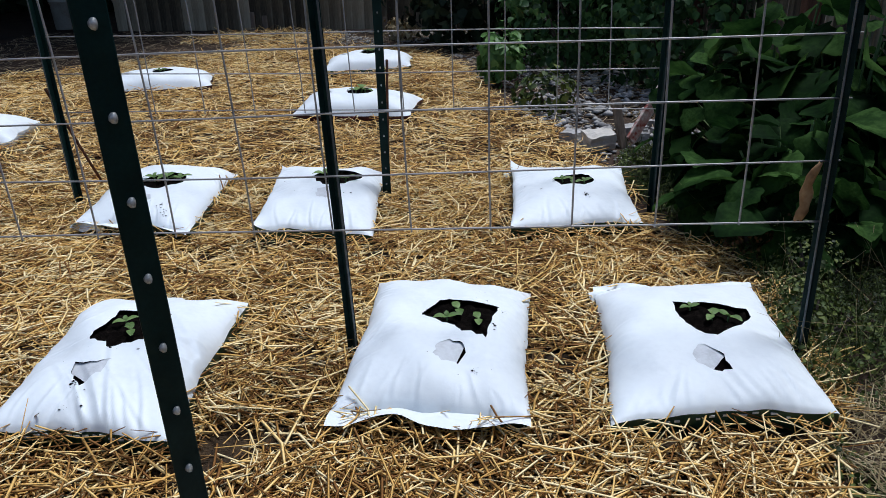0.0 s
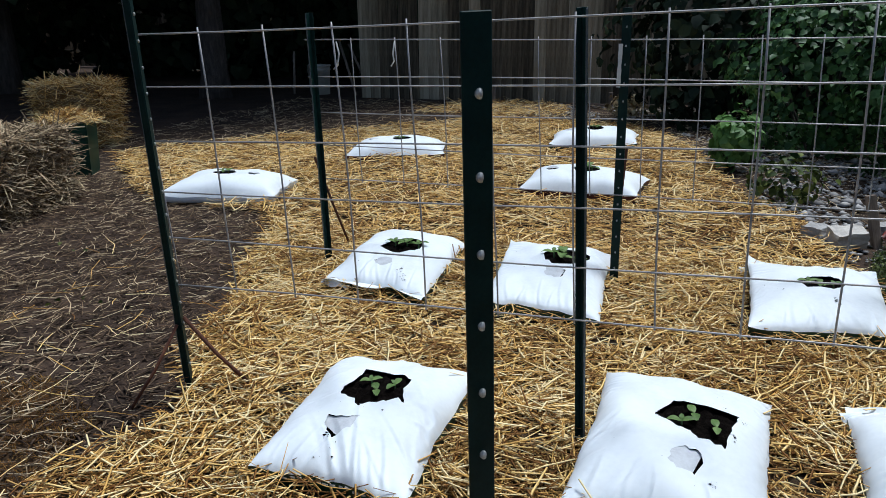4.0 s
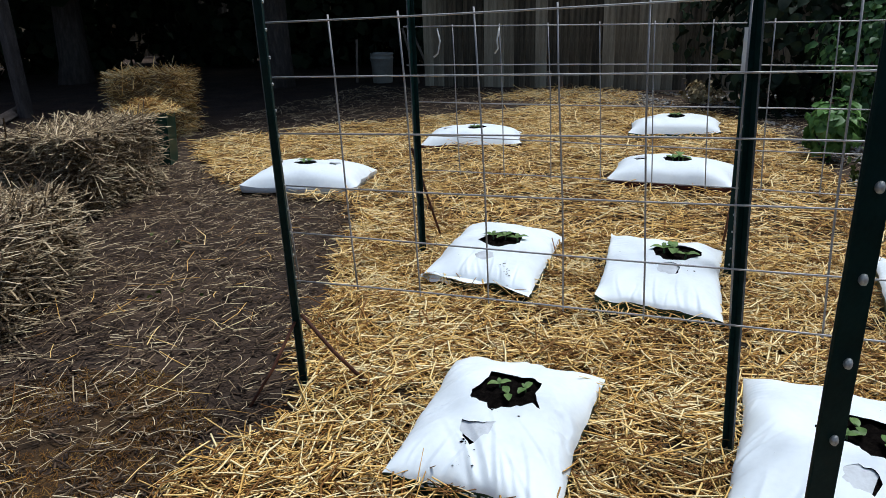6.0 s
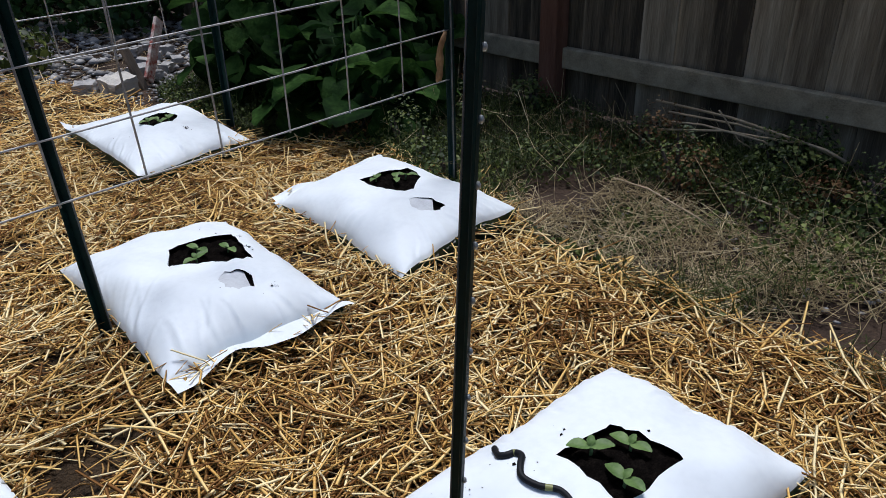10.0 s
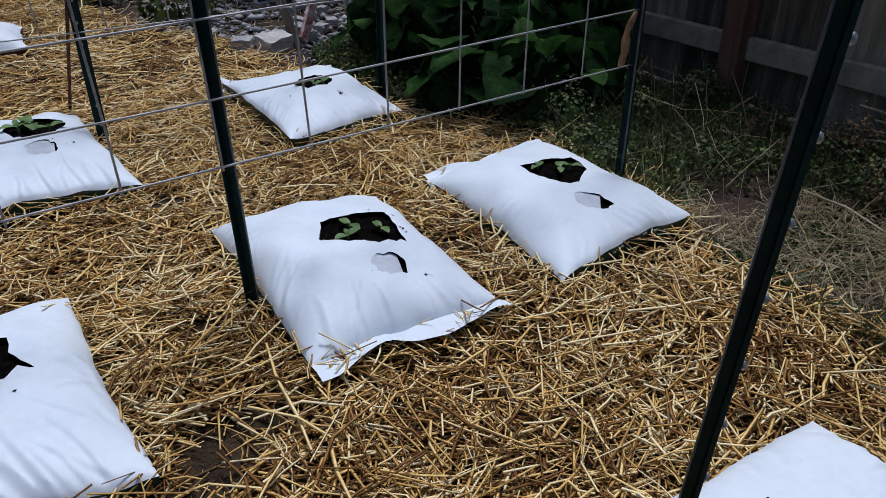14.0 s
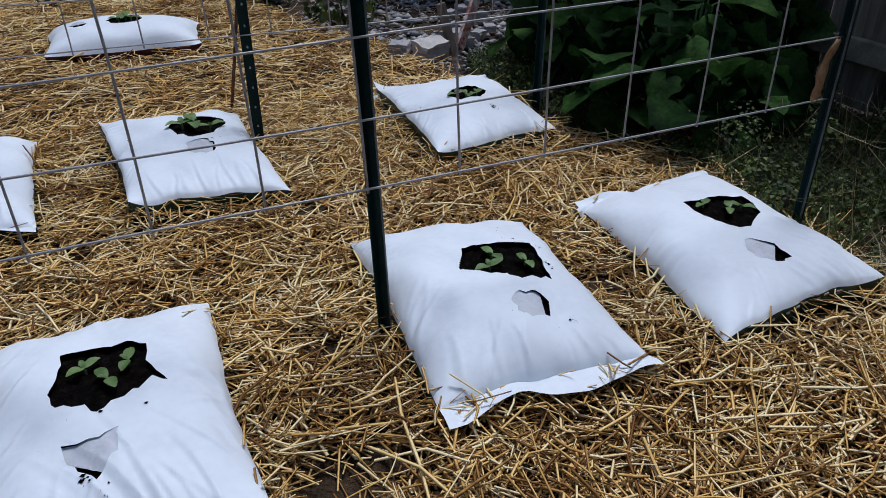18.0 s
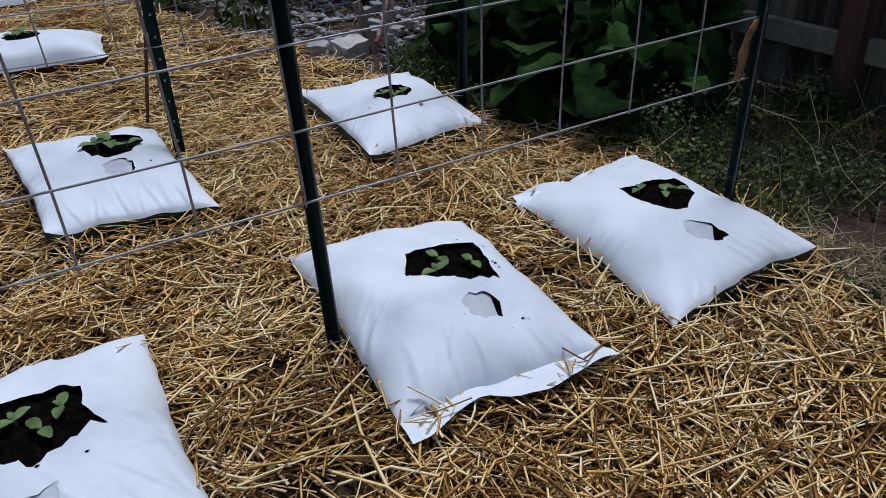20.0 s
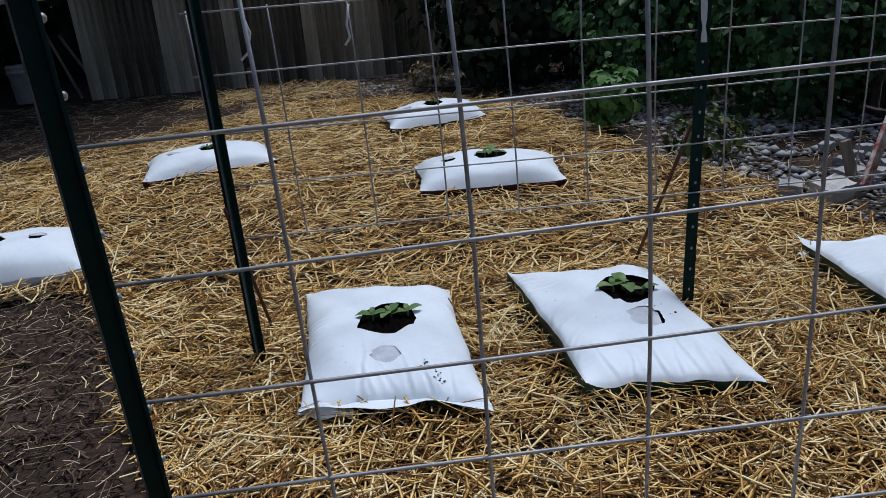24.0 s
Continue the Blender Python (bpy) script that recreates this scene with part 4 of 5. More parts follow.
# ---- straw bales ----
def bale(x, y, turn, size, mat, fluff, label, seed, tilt=0.0):
    """A bale: lumpy body, stalks standing out of it, two twines."""
    L, W, H = size
    ob = tagged(new("straw_bale"), label, "straw bale", "bales beside the path")
    ob.matrix_basis = pose(x, y, -0.03, tilt, 0, turn)
    bm = bmesh.new()
    bmesh.ops.create_cube(bm, size=1)
    bmesh.ops.subdivide_edges(bm, edges=bm.edges, cuts=14, use_grid_fill=True)
    for v in bm.verts:
        c = v.co.copy()
        q = Vector((abs(c.x) * 2, abs(c.y) * 2, abs(c.z) * 2))
        k = 1 - 0.06 * (q.x ** 6 * q.y ** 6 + q.y ** 6 * q.z ** 6 + q.x ** 6 * q.z ** 6)
        v.co = Vector((c.x * L * k, c.y * W * k, (c.z + 0.5) * H * (0.97 + 0.03 * k)))
        w = noise.noise_vector(v.co * 9 + Vector((seed, 0, 0)))
        v.co += w * 0.02
    part("body", bm, mat, ob)
    g = np.random.default_rng(int(seed * 10))
    n = fluff
    face = g.integers(0, 5, n)
    p = g.uniform(-0.5, 0.5, (n, 3))
    for f, (ax, sg) in enumerate(((0, .5), (0, -.5), (1, .5), (1, -.5), (2, .5))):
        p[face == f, ax] = sg * g.uniform(0.98, 1.04, (face == f).sum())
    c = np.stack([p[:, 0] * L, p[:, 1] * W, (p[:, 2] + 0.5) * H], 1)
    me = straws("straw_coat", c[:, 0], c[:, 1], c[:, 2], 0.06 + 0.26 * g.random(n) ** 1.5, g.uniform(0.004, 0.0105, n), M_OLDSTRAW if seed < 2.5 else M_STRAW, 0.34, int(seed * 7), np.zeros(n), 0.08)
    tagged(child("straw_coat", me, ob), kind="stuff")
    for s in (-0.22, 0.22):
        bm = bmesh.new()
        ys = [(-W / 2 - 0.012, 0.0), (-W / 2 - 0.012, H * 0.97), (W / 2 + 0.012, H * 0.97), (W / 2 + 0.012, 0.0)]
        add_tube(bm, [(s * L, yy, zz + 0.005) for yy, zz in ys], 0.003, 5)
        part("twine", bm, M_TWINE, ob, "thin baling twine")
    return ob


bale(-2.86, 2.10, 119, (0.86, 0.5, 0.37), M_BALE, 6500, "weathered grey-gold straw bale at the path's edge", 1.0)
bale(-3.79, 3.55, 103, (0.76, 0.5, 0.47), M_BALE, 6500, "weathered grey straw bale with a shaggy top", 2.0)
bale(-5.28, 5.75, 25, (0.60, 0.48, 0.57), M_BALE, 4200, "brown straw bale standing under the trees", 3.0)


# ---- broad-leaved plant by the east fence ----
def broad_plant(x, y, radius, high, n, seed, label):
    """A clump of large leaves on arching stalks."""
    ob = tagged(new("broad_leaf_plant"), label, "plant")
    ob.matrix_basis = pose(x, y, -0.03)
    g = np.random.default_rng(seed)
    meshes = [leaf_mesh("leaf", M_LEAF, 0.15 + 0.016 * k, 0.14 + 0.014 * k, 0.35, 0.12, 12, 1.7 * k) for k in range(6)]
    bm = bmesh.new()
    for k in range(n):
        a, s = g.uniform(0, 2 * math.pi), math.sqrt(g.random())
        top = high * (1 - 0.75 * s ** 1.6) * g.uniform(0.35, 1.0) + 0.08
        px, py = radius * s * math.cos(a), radius * s * math.sin(a)
        foot = Vector((px * 0.35, py * 0.35, 0))
        tip = Vector((px, py, top))
        add_tube(bm, [foot, foot.lerp(tip, 0.5) + Vector((0, 0, 0.05)), tip], [0.007, 0.006, 0.004], 5, False)
        size = g.uniform(0.5, 1.2)
        child("leaf", meshes[k % 6], ob, pose(px, py, top, g.normal(0, 30), g.normal(22, 30), math.degrees(a) + g.normal(0, 40)) @ Matrix.Scale(size, 4))
    part("stalk", bm, M_STEM, ob)
    return ob


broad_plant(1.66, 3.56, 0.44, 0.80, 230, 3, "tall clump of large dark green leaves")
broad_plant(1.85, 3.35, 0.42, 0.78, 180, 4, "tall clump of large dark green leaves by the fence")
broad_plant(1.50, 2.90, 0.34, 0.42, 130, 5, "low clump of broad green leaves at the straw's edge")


# ---- shrubs and trees ----
def cloud(n, centre, radii, seed, hollow=0.55):
    """Points and outward directions in an uneven crown."""
    g = np.random.default_rng(seed)
    d = g.normal(0, 1, (n, 3))
    d /= np.linalg.norm(d, axis=1, keepdims=True)
    lump = 1 + 0.22 * np.sin(d[:, 0] * 5 + seed) * np.sin(d[:, 1] * 6 + 2 * seed) + 0.15 * np.sin(d[:, 2] * 9 + d[:, 0] * 7 + seed)
    r = (hollow + (1 - hollow) * g.random(n) ** 0.6) * lump
    p = np.array(centre) + d * r[:, None] * np.array(radii)
    return p, d + g.normal(0, 0.55, (n, 3)) + np.array([0, 0, 0.5]), g


def shrub(x, y, radii, z, n, size, mat, seed, label, stems=7):
    ob = tagged(new("shrub"), label, "shrub")
    ob.matrix_basis = pose(x, y, -0.03)
    p, d, g = cloud(n, (0, 0, z), radii, seed)
    p[:, 2] = np.abs(p[:, 2])
    bm = bmesh.new()
    for k in range(stems):
        q = p[g.integers(0, n)]
        add_tube(bm, [(q[0] * 0.15, q[1] * 0.15, 0), (q[0] * 0.6, q[1] * 0.6, q[2] * 0.55), tuple(q)], [0.012, 0.008, 0.003], 5, False)
    part("stem", bm, M_TRUNK, ob)
    tagged(child("crown", leaves("crown", p, d, g.uniform(0.6, 1.3, n) * size, mat, seed), ob), kind="stuff")
    return ob


shrub(1.2, 6.95, (0.75, 0.75, 0.85), 0.65, 2800, 0.065, M_SHRUB, 1, "loose shrub with toothed mid-green leaves")
shrub(1.75, 6.0, (0.55, 0.7, 0.9), 0.7, 2400, 0.065, M_SHRUB, 2, "loose shrub with pale green leaves against the fence")
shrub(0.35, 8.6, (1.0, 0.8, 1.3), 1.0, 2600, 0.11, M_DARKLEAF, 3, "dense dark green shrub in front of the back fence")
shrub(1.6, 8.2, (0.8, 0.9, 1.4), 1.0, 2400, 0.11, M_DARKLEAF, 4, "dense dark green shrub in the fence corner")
shrub(0.50, 5.95, (0.17, 0.17, 0.20), 0.24, 260, 0.075, M_BRIGHT, 5, "small bright green sprouting plant", 4)
shrub(0.78, 5.05, (0.22, 0.2, 0.16), 0.13, 260, 0.045, M_WEED, 6, "low green weed clump on the gravel", 4)
shrub(-0.55, 8.9, (0.22, 0.18, 0.13), 0.1, 260, 0.05, M_DRYGRASS, 8, "small dry tuft by the back fence", 4)


def tree(x, y, r, high, crown_z, radii, n, size, seed, label):
    ob = tagged(new("tree"), label, "tree")
    ob.matrix_basis = pose(x, y, -0.1)
    bm = bmesh.new()
    add_tube(bm, [(0, 0, 0), (0.03, 0, 0.4), (0.0, 0.05, 1.6), (0.1, 0, high)], [r * 1.3, r, r * 0.85, r * 0.4], 14)
    part("trunk", bm, M_TRUNK, ob, "grey bark with paler lichen")
    p, d, g = cloud(n, (0, 0, crown_z), radii, seed, 0.25)
    for k in range(9):
        bm = bmesh.new()
        q = p[g.integers(0, n)]
        add_tube(bm, [(0, 0, high * 0.55), (q[0] * 0.5, q[1] * 0.5, high * 0.75), tuple(q)], [r * 0.35, r * 0.2, 0.02], 6, False)
        part("limb", bm, M_TRUNK, ob)
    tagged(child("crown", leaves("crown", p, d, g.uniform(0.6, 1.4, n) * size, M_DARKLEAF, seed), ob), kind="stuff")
    return ob


# crowns hang out of view, added to shade the bales and back fence
tree(-6.55, 9.6, 0.20, 4.5, 4.3, (4.6, 3.6, 1.9), 9000, 0.34, 21, "tall shade tree with a grey trunk and dark crown")
# this tree and the next are added only to widen that canopy
tree(-10.5, 9.5, 0.24, 4.5, 4.0, (3.6, 3.6, 2.2), 7000, 0.34, 22, "added evergreen tree beyond the bales, its unseen crown casting shade")
tree(-2.6, 12.4, 0.2, 5.0, 4.6, (3.6, 2.6, 2.2), 6000, 0.34, 23, "added unseen tree shading the back fence")
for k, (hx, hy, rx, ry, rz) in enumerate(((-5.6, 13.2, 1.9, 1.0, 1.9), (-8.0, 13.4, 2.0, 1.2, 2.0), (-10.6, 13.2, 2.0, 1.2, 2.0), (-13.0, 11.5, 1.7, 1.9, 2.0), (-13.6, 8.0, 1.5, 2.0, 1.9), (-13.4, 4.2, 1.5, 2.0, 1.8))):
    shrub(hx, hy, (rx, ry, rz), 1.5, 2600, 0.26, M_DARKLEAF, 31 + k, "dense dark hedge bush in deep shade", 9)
fence("fence_west", (-15.5, -6.0), (-15.5, 15.0), 1.9, (0.3, 1.6), (0.2, 5, 10, 15), "dark board fence behind the hedge", -1)
fence("fence_far", (-15.5, 15.0), (-4.2, 15.0), 1.9, (0.3, 1.6), (0.2, 5, 10), "dark board fence behind the trees", -1)


# ---- weeds by the east fence ----
WEEDY = [(1.05, -1.2), (1.1, 0.2), (1.05, 0.8), (1.05, 1.45), (1.2, 1.75), (1.22, 2.7), (1.0, 3.6), (1.2, 4.2), (2.2, 4.6), (2.2, -1.2)]


def weedy(x, y):
    return inside(x + 0.08 * bumps(x, y, 6, 1), y + 0.08 * bumps(x, y, 5, 3), WEEDY)


def in_patch(x, y, s, cut):
    return bumps(x, y, 5.2, s) + 0.6 * bumps(x, y, 11.0, s * 2) > cut


DRY = [(1.0, 0.0), (1.05, 1.0), (1.15, 1.75), (1.4, 1.9), (1.75, 1.7), (1.68, 1.35), (1.55, 1.05), (1.45, 0.5), (1.4, 0.0)]


def dry(x, y):
    return inside(x + 0.10 * bumps(x, y, 7, 2), y + 0.10 * bumps(x, y, 6, 4), DRY)


x, y, g = scatter(90000, 0.9, 2.25, -1.2, 4.6, 41, lambda x, y: weedy(x, y) & in_patch(x, y, 1.3, np.where(dry(x, y), 0.1, -0.9)))
lift = 0.13 * (0.5 + 0.5 * bumps(x, y, 6.0, 5.0)) * np.where(dry(x, y), 0.3, 1.0) + 0.02
c = np.stack([x, y, -0.03 + g.random(len(x)) * lift], 1)
tagged(new("weeds", leaves("weeds", c, g.normal(0, 0.6, (len(x), 3)) + np.array([0, 0, 0.8]), 0.007 + 0.013 * g.random(len(x)) ** 2, M_WEED, 42)),
       "low tangled green weeds along the fence", "weeds", kind="stuff")
x, y, g = scatter(26000, 0.95, 2.25, -1.2, 4.0, 57, lambda x, y: weedy(x, y) & in_patch(x, y, 2.7, np.where(dry(x, y), 0.4, -0.4)))
n = len(x)
lift = 0.05 + 0.06 * (0.5 + 0.5 * bumps(x, y, 6.0, 5.0))
me = straws("grass", x, y, -0.02 + lift * g.random(n), g.uniform(0.05, 0.16, n), g.uniform(0.0014, 0.0032, n), M_GRASS, 1.0, 58, bend=0.16)
tagged(new("grass", me), "ragged yellow-green grass along the fence", "grass", kind="stuff")
x, y, g = scatter(34000, 0.9, 2.25, -1.2, 4.6, 43, lambda x, y: weedy(x, y) & in_patch(x, y, 4.1, np.where(dry(x, y), -0.6, 0.6)) & (y < 2.3))
n = len(x)
me = straws("dry_grass", x, y, -0.025 + 0.045 * g.random(n), g.uniform(0.03, 0.16, n), g.uniform(0.0014, 0.0040, n), M_DRYGRASS, 0.5, 44, bend=0.28)
tagged(new("dry_grass", me), "matted pale dry grass between the weeds", "dry grass", kind="stuff")
x, y, g = scatter(420, 1.0, 2.2, -1.0, 3.0, 45, weedy)
n = len(x)
me = straws("grass_stalks", x, y, 0.06 + 0.08 * g.random(n), g.uniform(0.15, 0.32, n), g.uniform(0.0012, 0.0022, n), M_DRYGRASS, 1.1, 46, bend=0.06)
tagged(new("grass_stalks", me), "thin dry seed stalks standing in the weeds", "dry grass", kind="stuff")
x, y, g = scatter(900, -4.4, -1.0, 0.4, 4.6, 47, lambda x, y: inside(x, y, PATH_AREA) & in_patch(x, y, 2.2, 0.75))
c = np.stack([x, y, -0.02 + 0.03 * g.random(len(x))], 1)
tagged(new("weeds", leaves("weeds", c, g.normal(0, 0.6, (len(x), 3)) + np.array([0, 0, 0.8]), g.uniform(0.012, 0.03, len(x)), M_WEED, 48)),
       "sparse green weeds in the path", "weeds", kind="stuff")

g = np.random.default_rng(49)
for k in range(44):
    wx, wy = (g.uniform(1.75, 2.12), g.uniform(-0.3, 2.0)) if k < 26 else (g.uniform(1.22, 2.1), g.uniform(2.0, 2.95))
    rr = g.uniform(0.06, 0.14)
    brown = k % 5 == 0
    shrub(wx, wy, (rr, rr, rr * g.uniform(0.7, 1.3)), rr * 0.7, int(420 * (rr / 0.1) ** 2), g.uniform(0.010, 0.018), M_BROWNLEAF if brown else M_WEED, 100 + k,
          "brown seeding weed tuft by the fence" if brown else "small leafy green weed tuft by the fence", 6)

for ax, ay, az, bx, by, bz, r in ((2.06, 1.78, 0.17, 2.04, 1.14, 0.13, 0.0055), (2.02, 1.70, 0.15, 2.06, 1.16, 0.12, 0.0045), (1.98, 1.74, 0.12, 2.02, 1.34, 0.12, 0.004),
                                  (1.95, 1.70, 0.10, 2.05, 1.22, 0.13, 0.0045), (2.0, 1.50, 0.20, 2.03, 1.43, 0.10, 0.003), (1.78, 1.52, 0.02, 1.72, 1.12, 0.03, 0.004), (1.62, 1.66, 0.02, 1.50, 1.30, 0.035, 0.003)):
    rod([(ax, ay, az), ((ax + bx) / 2 + 0.015, (ay + by) / 2 + 0.02, (az + bz) / 2 + 0.012), (bx, by, bz), (bx + 0.02, by - 0.06, bz - 0.03)], r, "cane", "dry pale cane lying in the weeds by the fence", "cane", M_CANE)


# ---- gravel, rubble and stakes ----
def pebbles(name, xs, ys, sizes, mat, seed):
    g = np.random.default_rng(seed)
    n = len(xs)
    base = np.array([(0, 0, 1), (1, 0, 0.1), (0.2, 0.9, 0), (-0.8, 0.5, 0.1), (-0.8, -0.6, 0), (0.4, -0.9, 0.1), (0, 0, -0.6)])
    s = sizes[:, None, None] * g.uniform(0.5, 1.2, (n, 7, 1)) * base[None] * np.array([1, 0.8, 0.45])
    a = g.uniform(0, 6.28, n)
    ca, sa = np.cos(a)[:, None], np.sin(a)[:, None]
    v = np.stack([s[..., 0] * ca - s[..., 1] * sa + xs[:, None], s[..., 0] * sa + s[..., 1] * ca + ys[:, None], s[..., 2] - 0.022 + height(xs, ys)[:, None]], -1)
    f = np.array([(0, 1 + k, 1 + (k + 1) % 5) for k in range(5)] + [(6, 1 + (k + 1) % 5, 1 + k) for k in range(5)])
    return mesh_of(name, v.reshape(-1, 3), (f[None] + 7 * np.arange(n)[:, None, None]).reshape(-1, 3), mat)


GRAVEL = [(0.95, 3.95), (0.6, 4.9), (0.3, 5.9), (0.3, 7.2), (-0.3, 8.4), (-2.2, 8.7), (-2.4, 9.7), (0.5, 9.7), (2.1, 7.5), (2.2, 4.2), (1.4, 3.8)]
x, y, g = scatter(15000, -2.4, 2.2, 3.8, 9.8, 51, lambda x, y: inside(x, y, GRAVEL) & in_patch(x, y, 3.3, -0.35))
tagged(new("gravel", pebbles("gravel", x, y, g.uniform(0.008, 0.03, len(x)) * (0.6 + 0.8 * g.random(len(x))), M_STONE, 52)), "grey gravel and stone chips on bare soil", "gravel", kind="stuff")
x, y, g = scatter(900, 0.55, 2.1, 4.1, 7.0, 58, lambda x, y: inside(x, y, GRAVEL) & in_patch(x, y, 2.6, -0.2))
tagged(new("rubble", pebbles("rubble", x, y, 0.02 + 0.045 * g.random(len(x)) ** 2, M_STONE, 59)), "pale grey broken stones heaped on the gravel", "rubble", kind="stuff")
x, y, g = scatter(700, 0.95, 1.9, -0.9, 2.9, 53, lambda x, y: weedy(x, y) & in_patch(x, y, 6.3, 0.1))
tagged(new("gravel", pebbles("gravel", x, y, g.uniform(0.006, 0.02, len(x)), M_STONE, 54)), "grey grit showing between the weeds", "gravel", kind="stuff")
x, y, g = scatter(9000, -5.2, 1.9, 4.4, 9.7, 55, lambda x, y: ~in_mulch(x, y) & ~in_bag(x, y))
n = len(x)
me = straws("old_straw", x, y, -0.025 + height(x, y) + 0.02 * g.random(n), g.uniform(0.05, 0.2, n), g.uniform(0.003, 0.006, n), M_OLDSTRAW, 0.15, 56)
tagged(new("old_straw", me), "old straw and twigs strewn on the soil", "straw", kind="stuff")


def chunk(name, x, y, z, size, turn, mat, label, cat, tilt=(0, 0), seed=0.0):
    """A broken block with rough edges."""
    bm = bmesh.new()
    bmesh.ops.create_cube(bm, size=1)
    bmesh.ops.subdivide_edges(bm, edges=bm.edges, cuts=5, use_grid_fill=True)
    for v in bm.verts:
        v.co = Vector((v.co.x * size[0], v.co.y * size[1], v.co.z * size[2])) + noise.noise_vector(v.co * 3 + Vector((seed, 0, 0))) * 0.09 * min(size[:2])
    ob = tagged(new(name, bm_mesh(name, bm, mat, False)), label, cat)
    ob.matrix_basis = pose(x, y, z, tilt[0], tilt[1], turn)
    return ob


chunk("concrete_block", 0.99, 4.21, 0.02, (0.15, 0.12, 0.085), 20, M_BRICK, "broken pale concrete block on the gravel", "block", (8, -6), 1)
chunk("stone", 0.86, 4.32, 0.01, (0.12, 0.10, 0.06), 60, M_STONE, "rough grey stone beside the block", "stone", (0, 0), 2)
chunk("stone", 1.22, 4.45, 0.01, (0.14, 0.09, 0.06), 10, M_STONE, "rough grey stone beside the stake", "stone", (0, 0), 3)
for k in range(9):
    chunk("stone", 1.25 + 0.09 * (k % 3) + 0.03 * k, 4.35 + 0.11 * k, 0.0, (0.07 + 0.012 * (k % 4), 0.06, 0.045), 37 * k, M_STONE, "grey stone in a loose rubble heap", "stone", (0, 0), 4 + k)


def board(name, foot, top, wide, thick, mat, label, cat, turn=0):
    foot, top = Vector(foot), Vector(top)
    ob = tagged(new(name, box_mesh(name, wide, thick, (top - foot).length, mat, 0.003)), label, cat)
    q = Vector((0, 0, 1)).rotation_difference(top - foot)
    ob.matrix_basis = Matrix.Translation(foot) @ q.to_matrix().to_4x4() @ pose(0, 0, 0, 0, 0, turn)
    return ob


board("wooden_stake", (1.14, 4.26, -0.05), (1.08, 4.30, 0.22), 0.045, 0.03, M_WOOD, "short weathered wooden stake in the gravel", "stake", 20)
board("plank", (1.17, 4.26, 0.0), (1.36, 4.42, 0.27), 0.065, 0.02, M_REDPAINT, "broken plank with flaking red and white paint", "plank", 30)
board("wooden_stake", (-2.45, 9.6, -0.05), (-2.45, 9.6, 0.22), 0.05, 0.03, M_WOOD, "short grey stake by the back fence", "stake")
board("wooden_stake", (-2.30, 9.6, -0.05), (-2.30, 9.6, 0.18), 0.06, 0.03, M_WOOD, "short grey stake by the back fence", "stake")
board("wooden_stake", (-0.80, 9.5, -0.05), (-0.80, 9.5, 0.16), 0.05, 0.03, M_WOOD, "short grey stake by the back fence", "stake")
def bark_strip(foot, top, label):
    """A curled, frayed strip of bark."""
    bm = bmesh.new()
    foot, top = Vector(foot), Vector(top)
    rows = []
    for i in range(9):
        k = i / 8
        c = foot.lerp(top, k) + Vector((0.006 * math.sin(7 * k), 0.004 * math.sin(5 * k), 0))
        w = 0.007 + 0.008 * math.sin(math.pi * min(1, 0.15 + k * 0.9)) + 0.003 * math.sin(17 * k)
        rows.append([bm.verts.new(c + Vector((w * math.cos(a), 0.006 * math.sin(a), 0.003 * math.sin(3 * a + i)))) for a in (0.0, 0.9, 1.8, 2.7, 3.6, 4.5, 5.4)])
    for p, q in zip(rows, rows[1:]):
        for k in range(7):
            bm.faces.new((p[k], p[(k + 1) % 7], q[(k + 1) % 7], q[k]))
    bm.faces.new(rows[0][::-1])
    bm.faces.new(rows[-1])
    return tagged(new("bark_strip", bm_mesh("bark_strip", bm, M_BARKSTRIP)), label, "bark")


bark_strip((1.115, 1.985, 0.40), (1.135, 1.98, 0.545), "strip of orange-brown bark caught in the wire")
board("timber_edging", (-7.1, 5.3, 0.02), (-8.3, 6.75, 0.02), 0.04, 0.10, M_WOOD, "grey timber edging board on the ground", "edging")
board("timber_post", (-7.75, 6.3, -0.1), (-7.9, 6.35, 2.2), 0.12, 0.12, M_TRUNK, "dark timber post in deep shade", "post")


# ---- bucket, bin, tape ----
def pail(x, y, z, r, h, label):
    ob = tagged(new("bucket"), label, "bucket")
    ob.matrix_basis = pose(x, y, z)
    bm = bmesh.new()
    prof = [(0.86, 0.0), (0.88, 0.02), (1.0, h / r * 0.80), (1.05, h / r * 0.81), (1.05, h / r * 0.84), (1.0, h / r * 0.85), (1.02, h / r * 0.93), (1.07, h / r * 0.94), (1.07, h / r * 0.98), (1.0, h / r), (0.95, h / r * 0.98), (0.84, 0.05)]
    rings = [[bm.verts.new((r * a * math.cos(2 * math.pi * k / 28), r * a * math.sin(2 * math.pi * k / 28), r * b)) for k in range(28)] for a, b in prof]
    for p, q in zip(rings, rings[1:]):
        for k in range(28):
            bm.faces.new((p[k], p[(k + 1) % 28], q[(k + 1) % 28], q[k]))
    bm.faces.new(rings[0][::-1])
    bm.faces.new(rings[-1])
    part("body", bm, M_BUCKET, ob)
    bm = bmesh.new()
    add_tube(bm, [(r * 1.08 * math.cos(a), -0.02 - 0.10 * math.sin(a), h * 0.9 - r * 0.75 * math.sin(a)) for a in np.linspace(0, math.pi, 13)], 0.003, 5)
    part("bail", bm, M_WIRE, ob, "thin wire carrying bail")
    return ob


